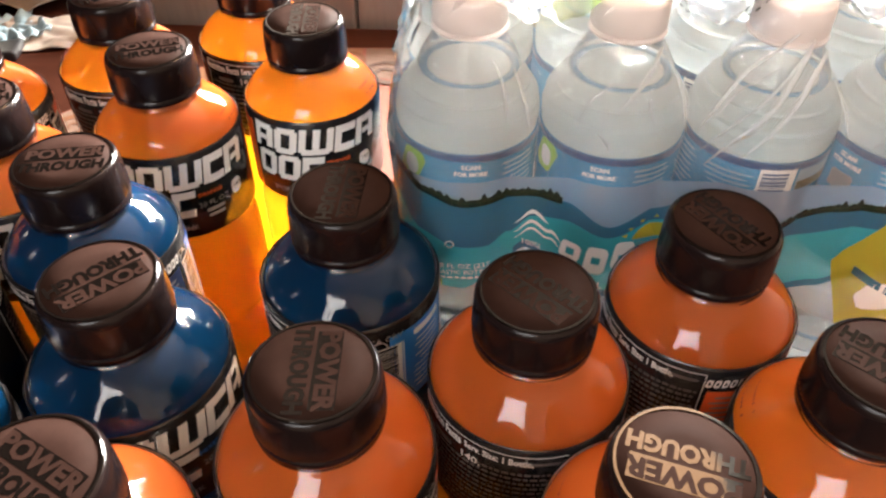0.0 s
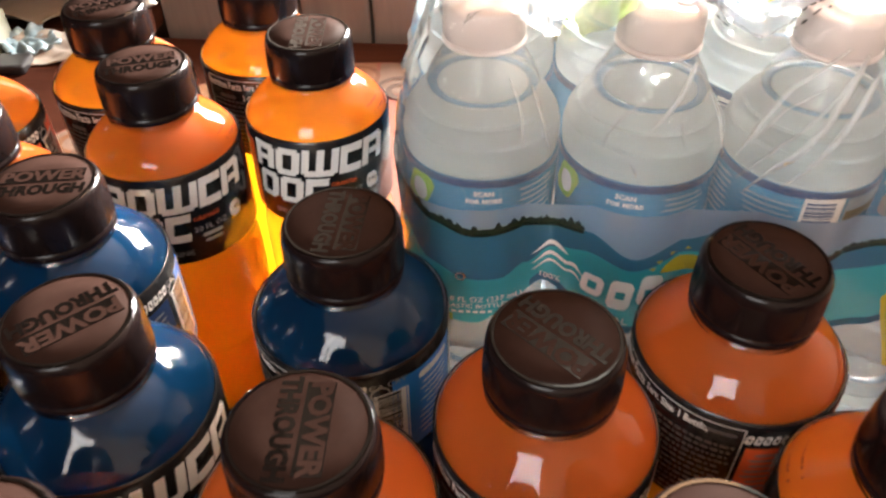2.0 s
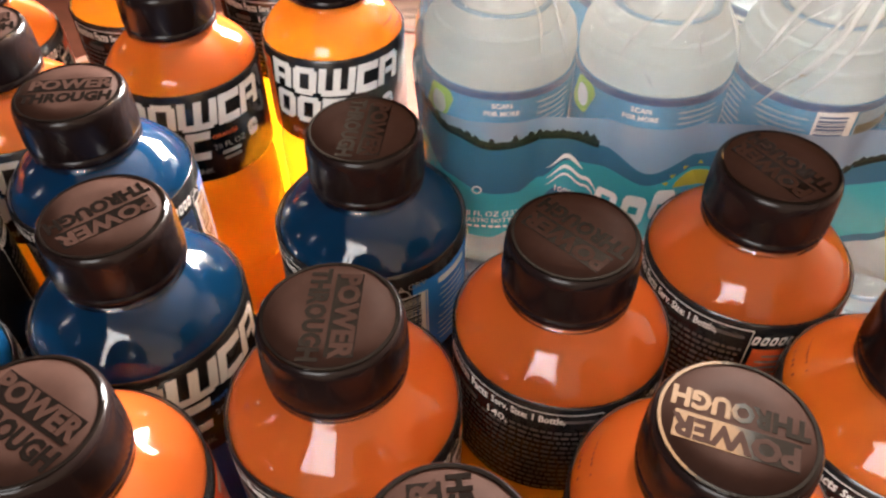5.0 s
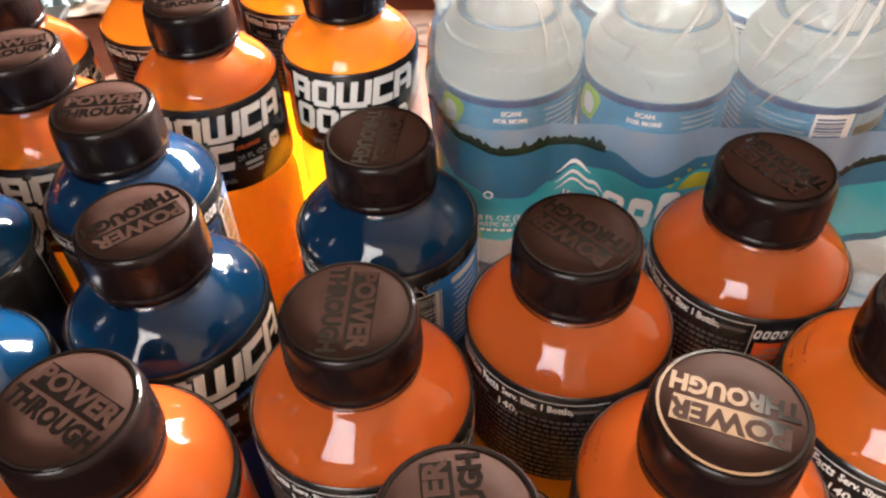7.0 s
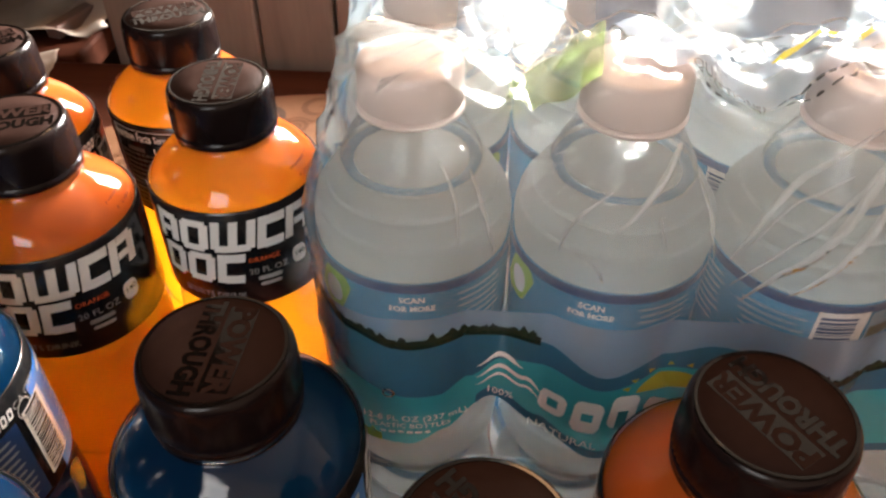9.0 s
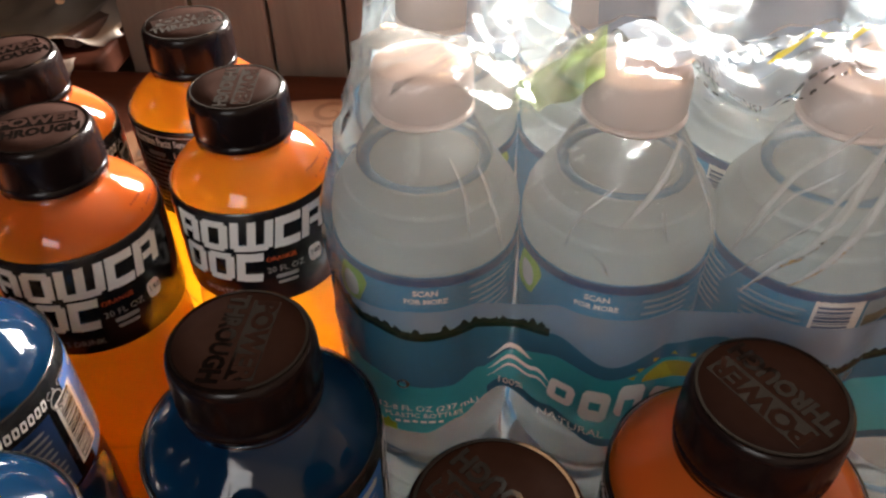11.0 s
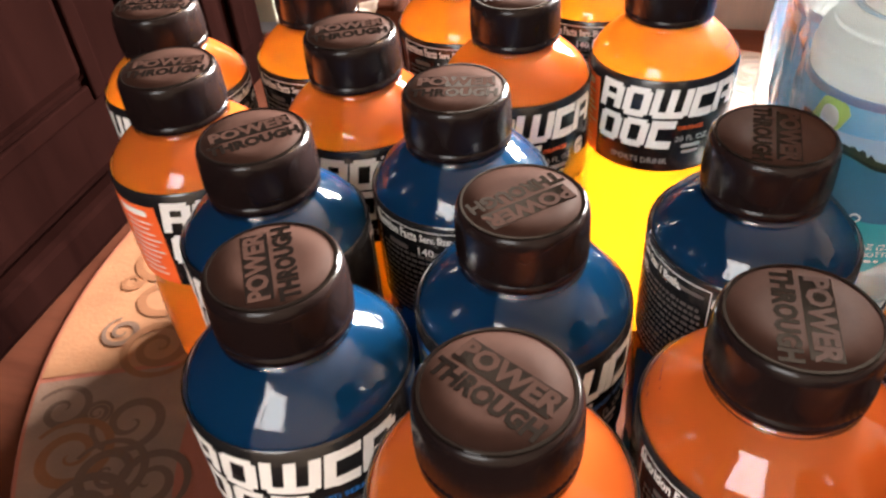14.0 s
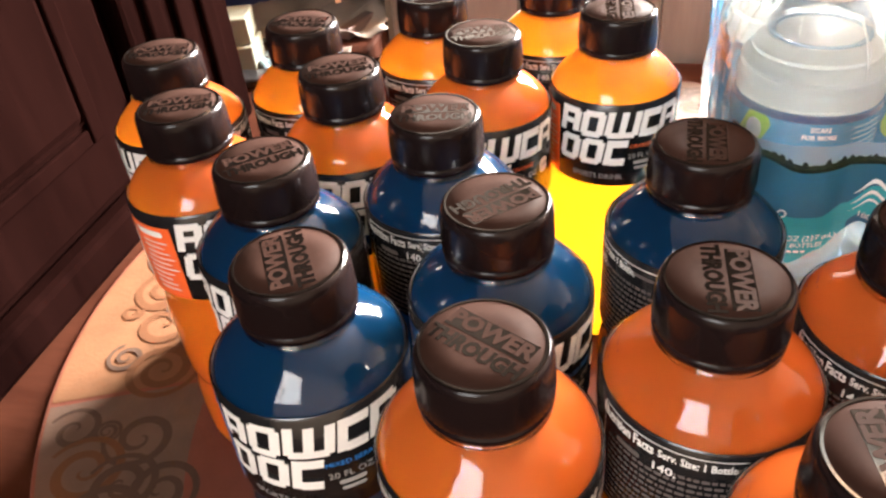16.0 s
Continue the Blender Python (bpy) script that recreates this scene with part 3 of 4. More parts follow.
    for k in range(8):
        part("brand_block", mesh_from("brand_block", *wrapped(shifted(rounded(0.0022, 0.0042, 0.0007, 0.1, (-0.0004, 0.0004, -0.001, 0.001)), x, 0), P, 220, 0.1618), INK_WHITE, False), lab, "small white brand block")
        x += 0.0029
    part("side_panel", mesh_from("side_panel", *sleeve(P, 0.1222, 0.1575, 203, 236, 12), INK_NAVY if accent is INK_BLUE else accent, False), lab, "bright side panel")
    lines = [wrapped(rounded(0.012 + 0.005 * random.random(), 0.0011, 0.0003), P + 0.0002, 219, 0.154 - 0.003 * k) for k in range(10)]
    part("small_print", mesh_from("small_print", *merge(lines), INK_GREY, False), lab, "white lines of small print")["kind"] = "stuff"
    part("lettering", mesh_from("lettering", *wrapped(text_geo("CA CRV", 0.0040), P, 250, 0.1620), INK_GREY, False), lab, "grey words CA CRV")
    part("code_panel", mesh_from("code_panel", *sleeve(P, 0.1260, 0.1575, 241, 262, 10), INK_WHITE, False), lab, "white panel with black bars")
    bars, z = [], 0.1275
    while z < 0.156:
        h = random.choice((0.0004, 0.0007, 0.0011))
        bars.append(sleeve(P + 0.0002, z, z + h, 243, 257, 6))
        z += h + random.choice((0.0005, 0.0008))
    part("code_strip", mesh_from("code_strip", *merge(bars), LABEL, False), lab, "black bars")["kind"] = "stuff"
    return bottle


def add_cap(bottle, angle):
    """Ribbed black screw cap with raised words, turned by angle."""
    cap = part("cap", CAP_MESH, bottle, "black ribbed screw cap")
    cap.rotation_euler = (0, 0, radians(angle))
    part("cap_top", CAP_TOP_MESH, cap, "matt cap top")
    part("word_plate", CAP_TEXT_MESH, cap, "glossy plate and the word THROUGH")
    part("lettering", CAP_INSET_MESH, cap, "matt word POWER")
    part("rim_ring", RIM_MESH, cap, "thin glossy ring round the cap top")
    part("tamper_band", BAND_MESH, cap, "black tamper band")


def cap_meshes():
    seg = 120
    verts, faces = [], []
    prof = [(0.0205, 0.1905, 1), (0.0207, 0.1915, 1), (0.0204, 0.2010, 1), (0.0203, 0.2028, 0.5), (0.0201, 0.2042, 0), (0.01985, 0.2053, 0), (0.0195, 0.2061, 0), (0.0190, 0.2067, 0), (0.0186, 0.20695, 0), (0.0176, 0.20695, 0)]
    for r, z, rib in prof:
        for k in range(seg):
            a = 2 * math.pi * k / seg
            rr = r - 0.00035 * rib * (k % 2)
            verts.append((rr * math.cos(a), rr * math.sin(a), z))
    for j in range(len(prof) - 1):
        for k in range(seg):
            k2 = (k + 1) % seg
            faces.append((j * seg + k, j * seg + k2, (j + 1) * seg + k2, (j + 1) * seg + k))
    cap = mesh_from("cap", verts, faces, CAP)
    v, f = lathe([(0.0178, 0.2062), (0.0178, 0.20705), (0.009, 0.20712), (0.001, 0.20714)], 64)
    top = mesh_from("cap_top", v, f, CAP_TOP)
    band = mesh_from("tamper_band", *lathe([(0.0195, 0.1868), (0.0203, 0.1872), (0.0205, 0.1885), (0.0203, 0.1898), (0.0196, 0.1902), (0.0196, 0.1908)], 80, False), CAP)
    rim = mesh_from("rim_ring", *lathe([(0.01885, 0.2066), (0.01870, 0.20712), (0.01845, 0.20730), (0.01765, 0.20730), (0.01755, 0.2070)], 96, False), CAP_TEXT, False)
    z = 0.20714
    pw = shifted(text_geo("POWER", 0.0074, 0.00006, 0.00032), 0.0, 0.0040, 1.12, 1.08)
    th = shifted(text_geo("THROUGH", 0.0066, 0.00008, 0.00032), 0.0, -0.0042, 0.98, 1.12)
    plate = []
    for x0, y0, x1, y1 in ((-0.0143, 0.0002, 0.0143, 0.0078),):
        plate.append(([(x0, y0, 0.00008), (x1, y0, 0.00008), (x1, y1, 0.00008), (x0, y1, 0.00008)], [(0, 1, 2, 3)]))
    v, f = merge([th] + plate)
    text = mesh_from("lettering", [(x, y, z + d) for x, y, d in v], f, CAP_TEXT, False)
    inset = mesh_from("lettering", [(x, y, z + 0.0001 + d) for x, y, d in pw[0]], pw[1], CAP_TOP, False)
    return cap, top, band, text, inset, rim


CAP_MESH, CAP_TOP_MESH, BAND_MESH, CAP_TEXT_MESH, CAP_INSET_MESH, RIM_MESH = cap_meshes()
# kind, x, y, label's turn, cap's turn
BOTTLES = [
    ("o", -0.0490, 0.1850, -165, -28), ("o", 0.0180, 0.2220, -170, -88), ("o", 0.0840, 0.2570, -181, 138), ("o", 0.1190, 0.1950, -180, 163),
    ("o", 0.1510, 0.2930, -207, 125), ("o", 0.1845, 0.2310, -185, 140), ("o", 0.0535, 0.1620, -170, 100), ("b", -0.1190, 0.2140, 12, 120),
    ("b", -0.1550, 0.2750, -5, 40), ("b", -0.0940, 0.3180, -155, 10), ("b", -0.0570, 0.2555, 38, 224), ("b", 0.0150, 0.3035, -221, -92),
    ("o", -0.2555, 0.3745, -40, 15), ("o", -0.2140, 0.3170, 56, 20), ("o", -0.1925, 0.4165, -150, 0), ("o", -0.1510, 0.3590, 40, 25),
    ("o", -0.1300, 0.4625, -150, 40), ("o", -0.0895, 0.4050, 20, 20), ("o", -0.0630, 0.4975, -150, 30), ("o", -0.0230, 0.4390, 6, -85),
]
masters = {
    "o": drink_bottle("drink_bottle", ORANGE, INK_ORANGE, "plastic bottle of orange sports drink with black cap and label"),
    "b": drink_bottle("drink_bottle", BLUE, INK_BLUE, "plastic bottle of blue sports drink with black cap and label"),
}
made = set()
for kind, x, y, turn, cap_turn in BOTTLES:
    m = pose(x, y, 0.0, 0, 0, turn)
    if kind in made:
        ob = copy_thing(masters[kind], m)
    else:
        ob = masters[kind]
        ob.matrix_basis = m
        made.add(kind)
    ob["cap_turn"] = cap_turn - turn
for ob in [o for o in scene.objects if "cap_turn" in o]:
    add_cap(ob, ob["cap_turn"])
    ob.location.z = 0.0004
    del ob["cap_turn"]

# ---- ceiling lamp ----
lamp_thing = thing("ceiling_lamp", "round warm ceiling lamp with metal rim", "lamp")
v, f = lathe([(0.28, LAMP[2] + 0.01), (0.30, LAMP[2] + 0.02), (0.30, LAMP[2] + 0.05), (0.05, LAMP[2] + 0.13)], 48)
part("rim", mesh_from("rim", [(x + LAMP[0], y + LAMP[1], z) for x, y, z in v], f, FRAME), lamp_thing)

# ---- water bottles ----
PX, PY, PITCH = 0.0572, 0.3640, 0.0607
PACK_Z = 0.108
PACK_X = 0.0025                         # the whole pack, prints and all, lies this far over


def water_bottle(kind_turn):
    """Small clear water bottle with white cap and blue label."""
    b = thing("water_bottle", "small clear water bottle with white cap and blue label", "bottle", "water bottles in the pack")
    prof = [(0.017, 0.003), (0.022, 0.0), (0.0265, 0.002), (0.0292, 0.008)]
    prof += smooth_profile([(0.0296, 0.014), (0.0285, 0.019), (0.0298, 0.024), (0.0288, 0.030), (0.0296, 0.035), (0.0292, 0.038), (0.0292, 0.092), (0.0294, 0.0955),
                            (0.0299, 0.100), (0.0298, 0.1035), (0.0286, 0.1062), (0.0288, 0.1084), (0.0266, 0.1118), (0.0252, 0.1130), (0.0250, 0.1146), (0.0222, 0.1172), (0.0209, 0.1185)], 4)
    prof += [(0.0202, 0.1190)]
    part("body", mesh_from("body", *lathe(prof, 56), WATER), b, "clear bottle filled with water up to its shoulder")
    # the label's blue, refracted at the water line, is painted on this ring
    part("water_surface", mesh_from("water_surface", *lathe([(0.0202, 0.1192), (0.0199, 0.1198), (0.0172, 0.1196), (0.0168, 0.1190)], 48, False), REFRACTION_TINT), b, "ring at the water line, coloured as the label's refracted blue")
    neck = smooth_profile([(0.0210, 0.1187), (0.0203, 0.1200), (0.0207, 0.1212), (0.0193, 0.1245), (0.0168, 0.1290), (0.0143, 0.1332), (0.0130, 0.1362), (0.0127, 0.138)], 5) + [(0.0127, 0.144)]
    part("shoulder", mesh_from("shoulder", *lathe(neck, 56, False), EMPTY_PET), b, "clear empty shoulder and neck over the water")
    part("neck_ring", mesh_from("neck_ring", *lathe([(0.0128, 0.1358), (0.0150, 0.1361), (0.0152, 0.1367), (0.0150, 0.1372), (0.0128, 0.1375)], 40, False), WATER_CAP), b, "white neck ring")
    cap_prof = [(0.0142, 0.1380), (0.0147, 0.1384), (0.0146, 0.1485), (0.0141, 0.1499), (0.0130, 0.1505), (0.002, 0.1507)]
    v, f = lathe(cap_prof, 80)
    v = [(x * (1 - 0.02 * (k % 2) * (0.1381 < z < 0.1486)), y * (1 - 0.02 * (k % 2) * (0.1381 < z < 0.1486)), z) for k, (x, y, z) in enumerate(v)]
    part("cap", mesh_from("cap", v, f, WATER_CAP), b, "white ribbed cap")
    R = 0.0300
    lab = part("wrap_label", mesh_from("wrap_label", *lathe([(R - 0.0006, 0.0365), (R, 0.037), (R, 0.0945), (R - 0.0006, 0.095)], 64, False), WATER_LABEL), b, "blue wrap-round label")
    P = R + 0.0002
    part("edge_line", mesh_from("edge_line", *sleeve(P, 0.0918, 0.0952, 0, 360, 72), WATER_LABEL_DARK, False), lab, "dark blue edge line")
    part("lettering", mesh_from("lettering", *merge([wrapped(text_geo("SCAN", 0.0030, 0.0, 0.0001), P, 0, 0.0890), wrapped(text_geo("FOR MORE", 0.0028, 0.0, 0.0001), P, 0, 0.0856)]), INK_WHITE, False), lab, "white words SCAN FOR MORE")
    part("side_panel", mesh_from("side_panel", *wrapped(rounded(0.0105, 0.0085, 0.001), P, 0, 0.0770), INK_GREY, False), lab, "pale panel")
    part("green_badge", mesh_from("green_badge", *wrapped(rounded(0.0130, 0.0150, 0.004, 0.2), P, -52, 0.0845), GREEN_INK, False), lab, "green badge")
    part("green_badge_centre", mesh_from("green_badge_centre", *wrapped(rounded(0.0075, 0.0095, 0.0036), P + 0.0002, -51, 0.0845), INK_WHITE, False), lab, "white badge centre")
    bars = [wrapped(rounded(0.012 + 0.006 * random.random(), 0.0009, 0.0002), P, 40 + 5 * random.random(), 0.0890 - 0.0026 * k) for k in range(8)]
    bars += [wrapped(rounded(0.014 + 0.006 * random.random(), 0.0009, 0.0002), P, 85 + 5 * random.random(), 0.0880 - 0.0024 * k) for k in range(12)]
    part("small_print", mesh_from("small_print", *merge(bars), WATER_PRINT, False), lab, "pale lines of small print")["kind"] = "stuff"
    part("code_panel", mesh_from("code_panel", *sleeve(P, 0.0690, 0.0922, 112, 140, 8), INK_WHITE, False), lab, "white panel with bars")
    bars, z = [], 0.0702
    while z < 0.0905:
        h = random.choice((0.0004, 0.0007, 0.0010))
        bars.append(sleeve(P + 0.0002, z, z + h, 114, 134, 6))
        z += h + random.choice((0.0004, 0.0007))
    part("code_strip", mesh_from("code_strip", *merge(bars), WATER_LABEL_DARK, False), lab, "dark bars")["kind"] = "stuff"
    part("lake_picture", mesh_from("lake_picture", *sleeve(P, 0.0700, 0.0915, 142, 190, 12), WATER_PRINT, False), lab, "pale lake picture")
    part("shore_strip", mesh_from("shore_strip", *sleeve(P + 0.0002, 0.0815, 0.0860, 143, 188, 12), SHORE_INK, False), lab, "olive-brown shore strip")
    part("lake_strip", mesh_from("lake_strip", *sleeve(P + 0.0002, 0.0705, 0.0812, 143, 188, 12), WATER_LABEL, False), lab, "blue lake strip")
    return b


master = water_bottle(0)
turns = (4, -14, -122, -60, 100, 40, 200, -40, 70, 150, 10, 250)
for k in range(12):
    i, j = k % 4, k // 4
    m = pose(PX + PACK_X + PITCH * i, PY + PITCH * j, PACK_Z, 0, 0, turns[k])
    if k:
        copy_thing(master, m)
    else:
        master.matrix_basis = m
# lower pack's bottles: the same, shorter
for k in range(8):
    i, j = k % 4, k // 4
    low = copy_thing(master, pose(PX + PACK_X + PITCH * i, PY + 0.004 + PITCH * j, 0.0, 0, 0, 37 * k))
    low.scale = (1.0, 1.0, 0.71)
    tagged(low, "short clear water bottle in the bottom pack", "", "water bottles in the bottom pack")

# ---- shrink film ----
X0, X1, Y0, Y1 = 0.0262, 0.2700, 0.3332, 0.5172


def scallop(u, start):
    d = abs(((u - start) / PITCH + 0.5) % 1.0 - 0.5) * PITCH
    r = 0.0305
    return min(0.0055, r - math.sqrt(max(0.0, r * r - d * d)))


def top_wrinkle(x, y):
    return noise.noise(Vector((x * 60, y * 60, 3.1))) * 0.0036 + abs(noise.noise(Vector((x * 120, y * 70, 7.7)))) * 0.0056


def film_top(x, y):
    i = min(3, max(0, round((x - PX) / PITCH)))
    j = min(2, max(0, round((y - PY) / PITCH)))
    d = math.hypot(x - PX - i * PITCH, y - PY - j * PITCH)
    return PACK_Z + 0.1525 - 0.013 * (1 - math.exp(-(max(0.0, d - 0.013) / 0.010) ** 2))


PROFILE = [(0.000, 0.006), (0.004, 0.001), (0.012, 0.0), (0.03, 0.0), (0.05, 0.0), (0.07, 0.0), (0.09, 0.0), (0.100, 0.0), (0.108, 0.0008), (0.116, 0.0032), (0.124, 0.0065), (0.132, 0.0098), (0.139, 0.0125), (0.1465, 0.0142), (0.1520, 0.0152)]


def sag(u, start, h):
    """How far the film sinks between two caps, on its way up to them."""
    d = abs(((u - start) / PITCH + 0.5) % 1.0 - 0.5) * PITCH
    return 0.013 * (1 - math.exp(-(max(0.0, d - 0.008) / 0.012) ** 2)) * max(0.0, min(1.0, (h - 0.118) / 0.032))


def inset_at(h):
    for (h0, i0), (h1, i1) in zip(PROFILE, PROFILE[1:]):
        if h <= h1:
            return i0 + (i1 - i0) * max(0.0, h - h0) / (h1 - h0)
    return PROFILE[-1][1]


def perimeter(x0, x1, y0, y1, rad, n):
    """Points, outward normals and side coordinate round a rounded rectangle, from the front left, anticlockwise seen from above."""
    out = []
    straight = [((x0 + rad, y0), (x1 - rad, y0), (0, -1)), ((x1, y0 + rad), (x1, y1 - rad), (1, 0)), ((x1 - rad, y1), (x0 + rad, y1), (0, 1)), ((x0, y1 - rad), (x0, y0 + rad), (-1, 0))]
    centres = [(x1 - rad, y0 + rad, -90), (x1 - rad, y1 - rad, 0), (x0 + rad, y1 - rad, 90), (x0 + rad, y0 + rad, 180)]
    for (a, b, nrm), (cx, cy, ang) in zip(straight, centres):
        for k in range(n):
            t = k / n
            out.append((a[0] + (b[0] - a[0]) * t, a[1] + (b[1] - a[1]) * t, nrm[0], nrm[1]))
        for k in range(14):
            w = radians(ang + 90 * k / 14)
            out.append((cx + rad * math.cos(w), cy + rad * math.sin(w), math.cos(w), math.sin(w)))
    return out


def film_mesh(name, z0, profile, x0, x1, y0, y1, closed_top, rough):
    per = perimeter(x0, x1, y0, y1, 0.027, 64)
    n = len(per)
    verts, faces = [], []
    for h, ins in profile:
        for x, y, nx, ny in per:
            sc = scallop(x, PX) if abs(ny) > 0.99 else scallop(y, PY) if abs(nx) > 0.99 else 0.0
            fade = max(0.0, min(1.0, (0.135 - h) / 0.04))
            front = ny < -0.9
            wr = noise.noise(Vector((x * 45, y * 45, h * 25))) * 0.0016 + abs(noise.noise(Vector((x * 110 + h * 60, y * 110, h * 30)))) * 0.0016
            wr += 0.0030 * (1 - abs(noise.noise(Vector((x * 38 + y * 20 + h * 26, y * 38 - h * 9, h * 12))))) ** 14
            wr *= rough * (max(0.0, min(1.0, (h - 0.098) / 0.02)) if front and rough <= 1 else 1.0)
            loose = 0.006 * max(0.0, -nx) * max(0.0, min(1.0, (h - 0.09) / 0.03)) * (0.6 + 0.8 * noise.noise(Vector((0, y * 50, h * 20))))
            d = ins + sc * fade - wr - loose
            drop = 0.0 if not closed_top else sag(x, PX, h) if abs(ny) > 0.99 else sag(y, PY, h) if abs(nx) > 0.99 else 0.004 * max(0.0, (h - 0.118) / 0.032)
            verts.append((x - nx * d, y - ny * d, z0 + h - drop + (wr * 0.6 if h > 0.1 else 0)))
    rows = len(profile)
    if closed_top:
        last = verts[-n:]
        cx, cy = (x0 + x1) / 2, (y0 + y1) / 2
        for sc in (0.93, 0.86, 0.79, 0.72, 0.65, 0.58, 0.51, 0.44, 0.37, 0.30, 0.23, 0.16, 0.09, 0.02):
            for x, y, z in last:
                px, py = cx + (x - cx) * (1 - (1 - sc) * 1.0), cy + (y - cy) * sc
                verts.append((px, py, film_top(px, py) + top_wrinkle(px, py)))
            rows += 1
    for j in range(rows - 1):
        for k in range(n):
            k2 = (k + 1) % n
            faces.append((j * n + k, j * n + k2, (j + 1) * n + k2, (j + 1) * n + k))
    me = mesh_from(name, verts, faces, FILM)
    return me


wrap = thing("shrink_wrap", "clear crinkled shrink film with teal lake print round the water bottles", "shrink wrap")
wrap.location.x = PACK_X
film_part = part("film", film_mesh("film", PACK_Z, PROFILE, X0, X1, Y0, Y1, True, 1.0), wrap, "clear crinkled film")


def front_point(x, z, out):
    """A place on the front of the film, a little proud of it."""
    d = inset_at(z - PACK_Z) + scallop(x, PX)
    edge = max(0.0, X0 + 0.027 - x)
    bend = 0.027 - math.sqrt(max(0.0, 0.027 ** 2 - edge * edge))
    edge = max(0.0, x - X1 + 0.027)
    bend += 0.027 - math.sqrt(max(0.0, 0.027 ** 2 - edge * edge))
    return (x, Y0 + d * (edge == 0 and x >= X0 + 0.027) + bend - out, z)


def front_strip(x0, x1, low, high, out, cols=90, rows=4):
    verts, faces = [], []
    for c in range(cols + 1):
        x = x0 + (x1 - x0) * c / cols
        for r in range(rows + 1):
            verts.append(front_point(x, low(x) + (high(x) - low(x)) * r / rows, out))
    for c in range(cols):
        for r in range(rows):
            a = c * (rows + 1) + r
            faces.append((a, a + rows + 1, a + rows + 2, a + 1))
    return verts, faces


def on_front(geo, x, z, out, lean=0.0):
    return [front_point(x + px, z + py + lean * px, out) for px, py, _ in geo[0]], geo[1]


def wavy(knots):
    """A smooth curve through (x, z) knots."""
    xs, zs = [k[0] for k in knots], [k[1] for k in knots]

    def at(x):
        if x <= xs[0]:
            return zs[0]
        for a in range(len(xs) - 1):
            if x <= xs[a + 1]:
                t = (x - xs[a]) / (xs[a + 1] - xs[a])
                t = t * t * (3 - 2 * t)
                return zs[a] + (zs[a + 1] - zs[a]) * t
        return zs[-1]
    return at


bottom = wavy([(0.028, 0.153), (0.032, 0.142), (0.043, 0.132), (0.057, 0.130), (0.070, 0.137), (0.084, 0.152), (0.100, 0.139), (0.120, 0.128), (0.142, 0.131), (0.165, 0.137), (0.19, 0.128), (0.215, 0.134), (0.24, 0.15)])
ridge = wavy([(0.028, 0.190), (0.040, 0.184), (0.056, 0.179), (0.085, 0.182), (0.100, 0.178), (0.118, 0.169), (0.136, 0.176), (0.150, 0.180), (0.170, 0.176), (0.185, 0.170), (0.21, 0.178), (0.24, 0.182)])
deep = wavy([(0.028, 0.174), (0.038, 0.162), (0.056, 0.155), (0.067, 0.155), (0.077, 0.161), (0.086, 0.170), (0.102, 0.168), (0.118, 0.163), (0.14, 0.17), (0.16, 0.168), (0.19, 0.163), (0.24, 0.172)])
xe = 0.243
part("print_lake", mesh_from("print_lake", *front_strip(0.0275, xe, ridge, lambda x: max(ridge(x) + 0.001, 0.1905), 0.0006), FILM_LAKE), film_part, "violet-blue lake print")
part("print_hill", mesh_from("print_hill", *front_strip(0.0275, xe, deep, ridge, 0.0007), FILM_NAVY), film_part, "dark blue hills print")
part("print_water", mesh_from("print_water", *front_strip(0.0275, xe, bottom, deep, 0.0006), FILM_TEAL), film_part, "teal water print")
part("print_treeline", mesh_from("print_treeline", *front_strip(0.0275, 0.098, lambda x: ridge(x) - 0.0012, lambda x: ridge(x) + 0.0020 + 0.0040 * abs(noise.noise(Vector((x * 330, 0, 0)))) + 0.0022 * abs(noise.noise(Vector((x * 1200, 4, 0)))), 0.0010, 160, 2), FILM_TREES), film_part, "dark green treeline print")
part("print_treeline", mesh_from("print_treeline", *front_strip(0.176, xe, lambda x: ridge(x) - 0.0012, lambda x: ridge(x) + 0.0020 + 0.0050 * abs(noise.noise(Vector((x * 330, 9, 0)))), 0.0010, 120, 2), FILM_TREES), film_part, "dark green treeline print")
part("print_edge", mesh_from("print_edge", *front_strip(0.079, xe, lambda x: bottom(x), lambda x: bottom(x) + 0.0042, 0.0010, 120, 1), FILM_NAVY), film_part, "dark blue band along the lower edge")
part("print_grass", mesh_from("print_grass", *front_strip(0.0275, 0.048, bottom, lambda x: bottom(x) + 0.004 + 0.005 * abs(noise.noise(Vector((x * 500, 2, 0)))), 0.0010, 50, 1), FILM_LIME), film_part, "green grass print")
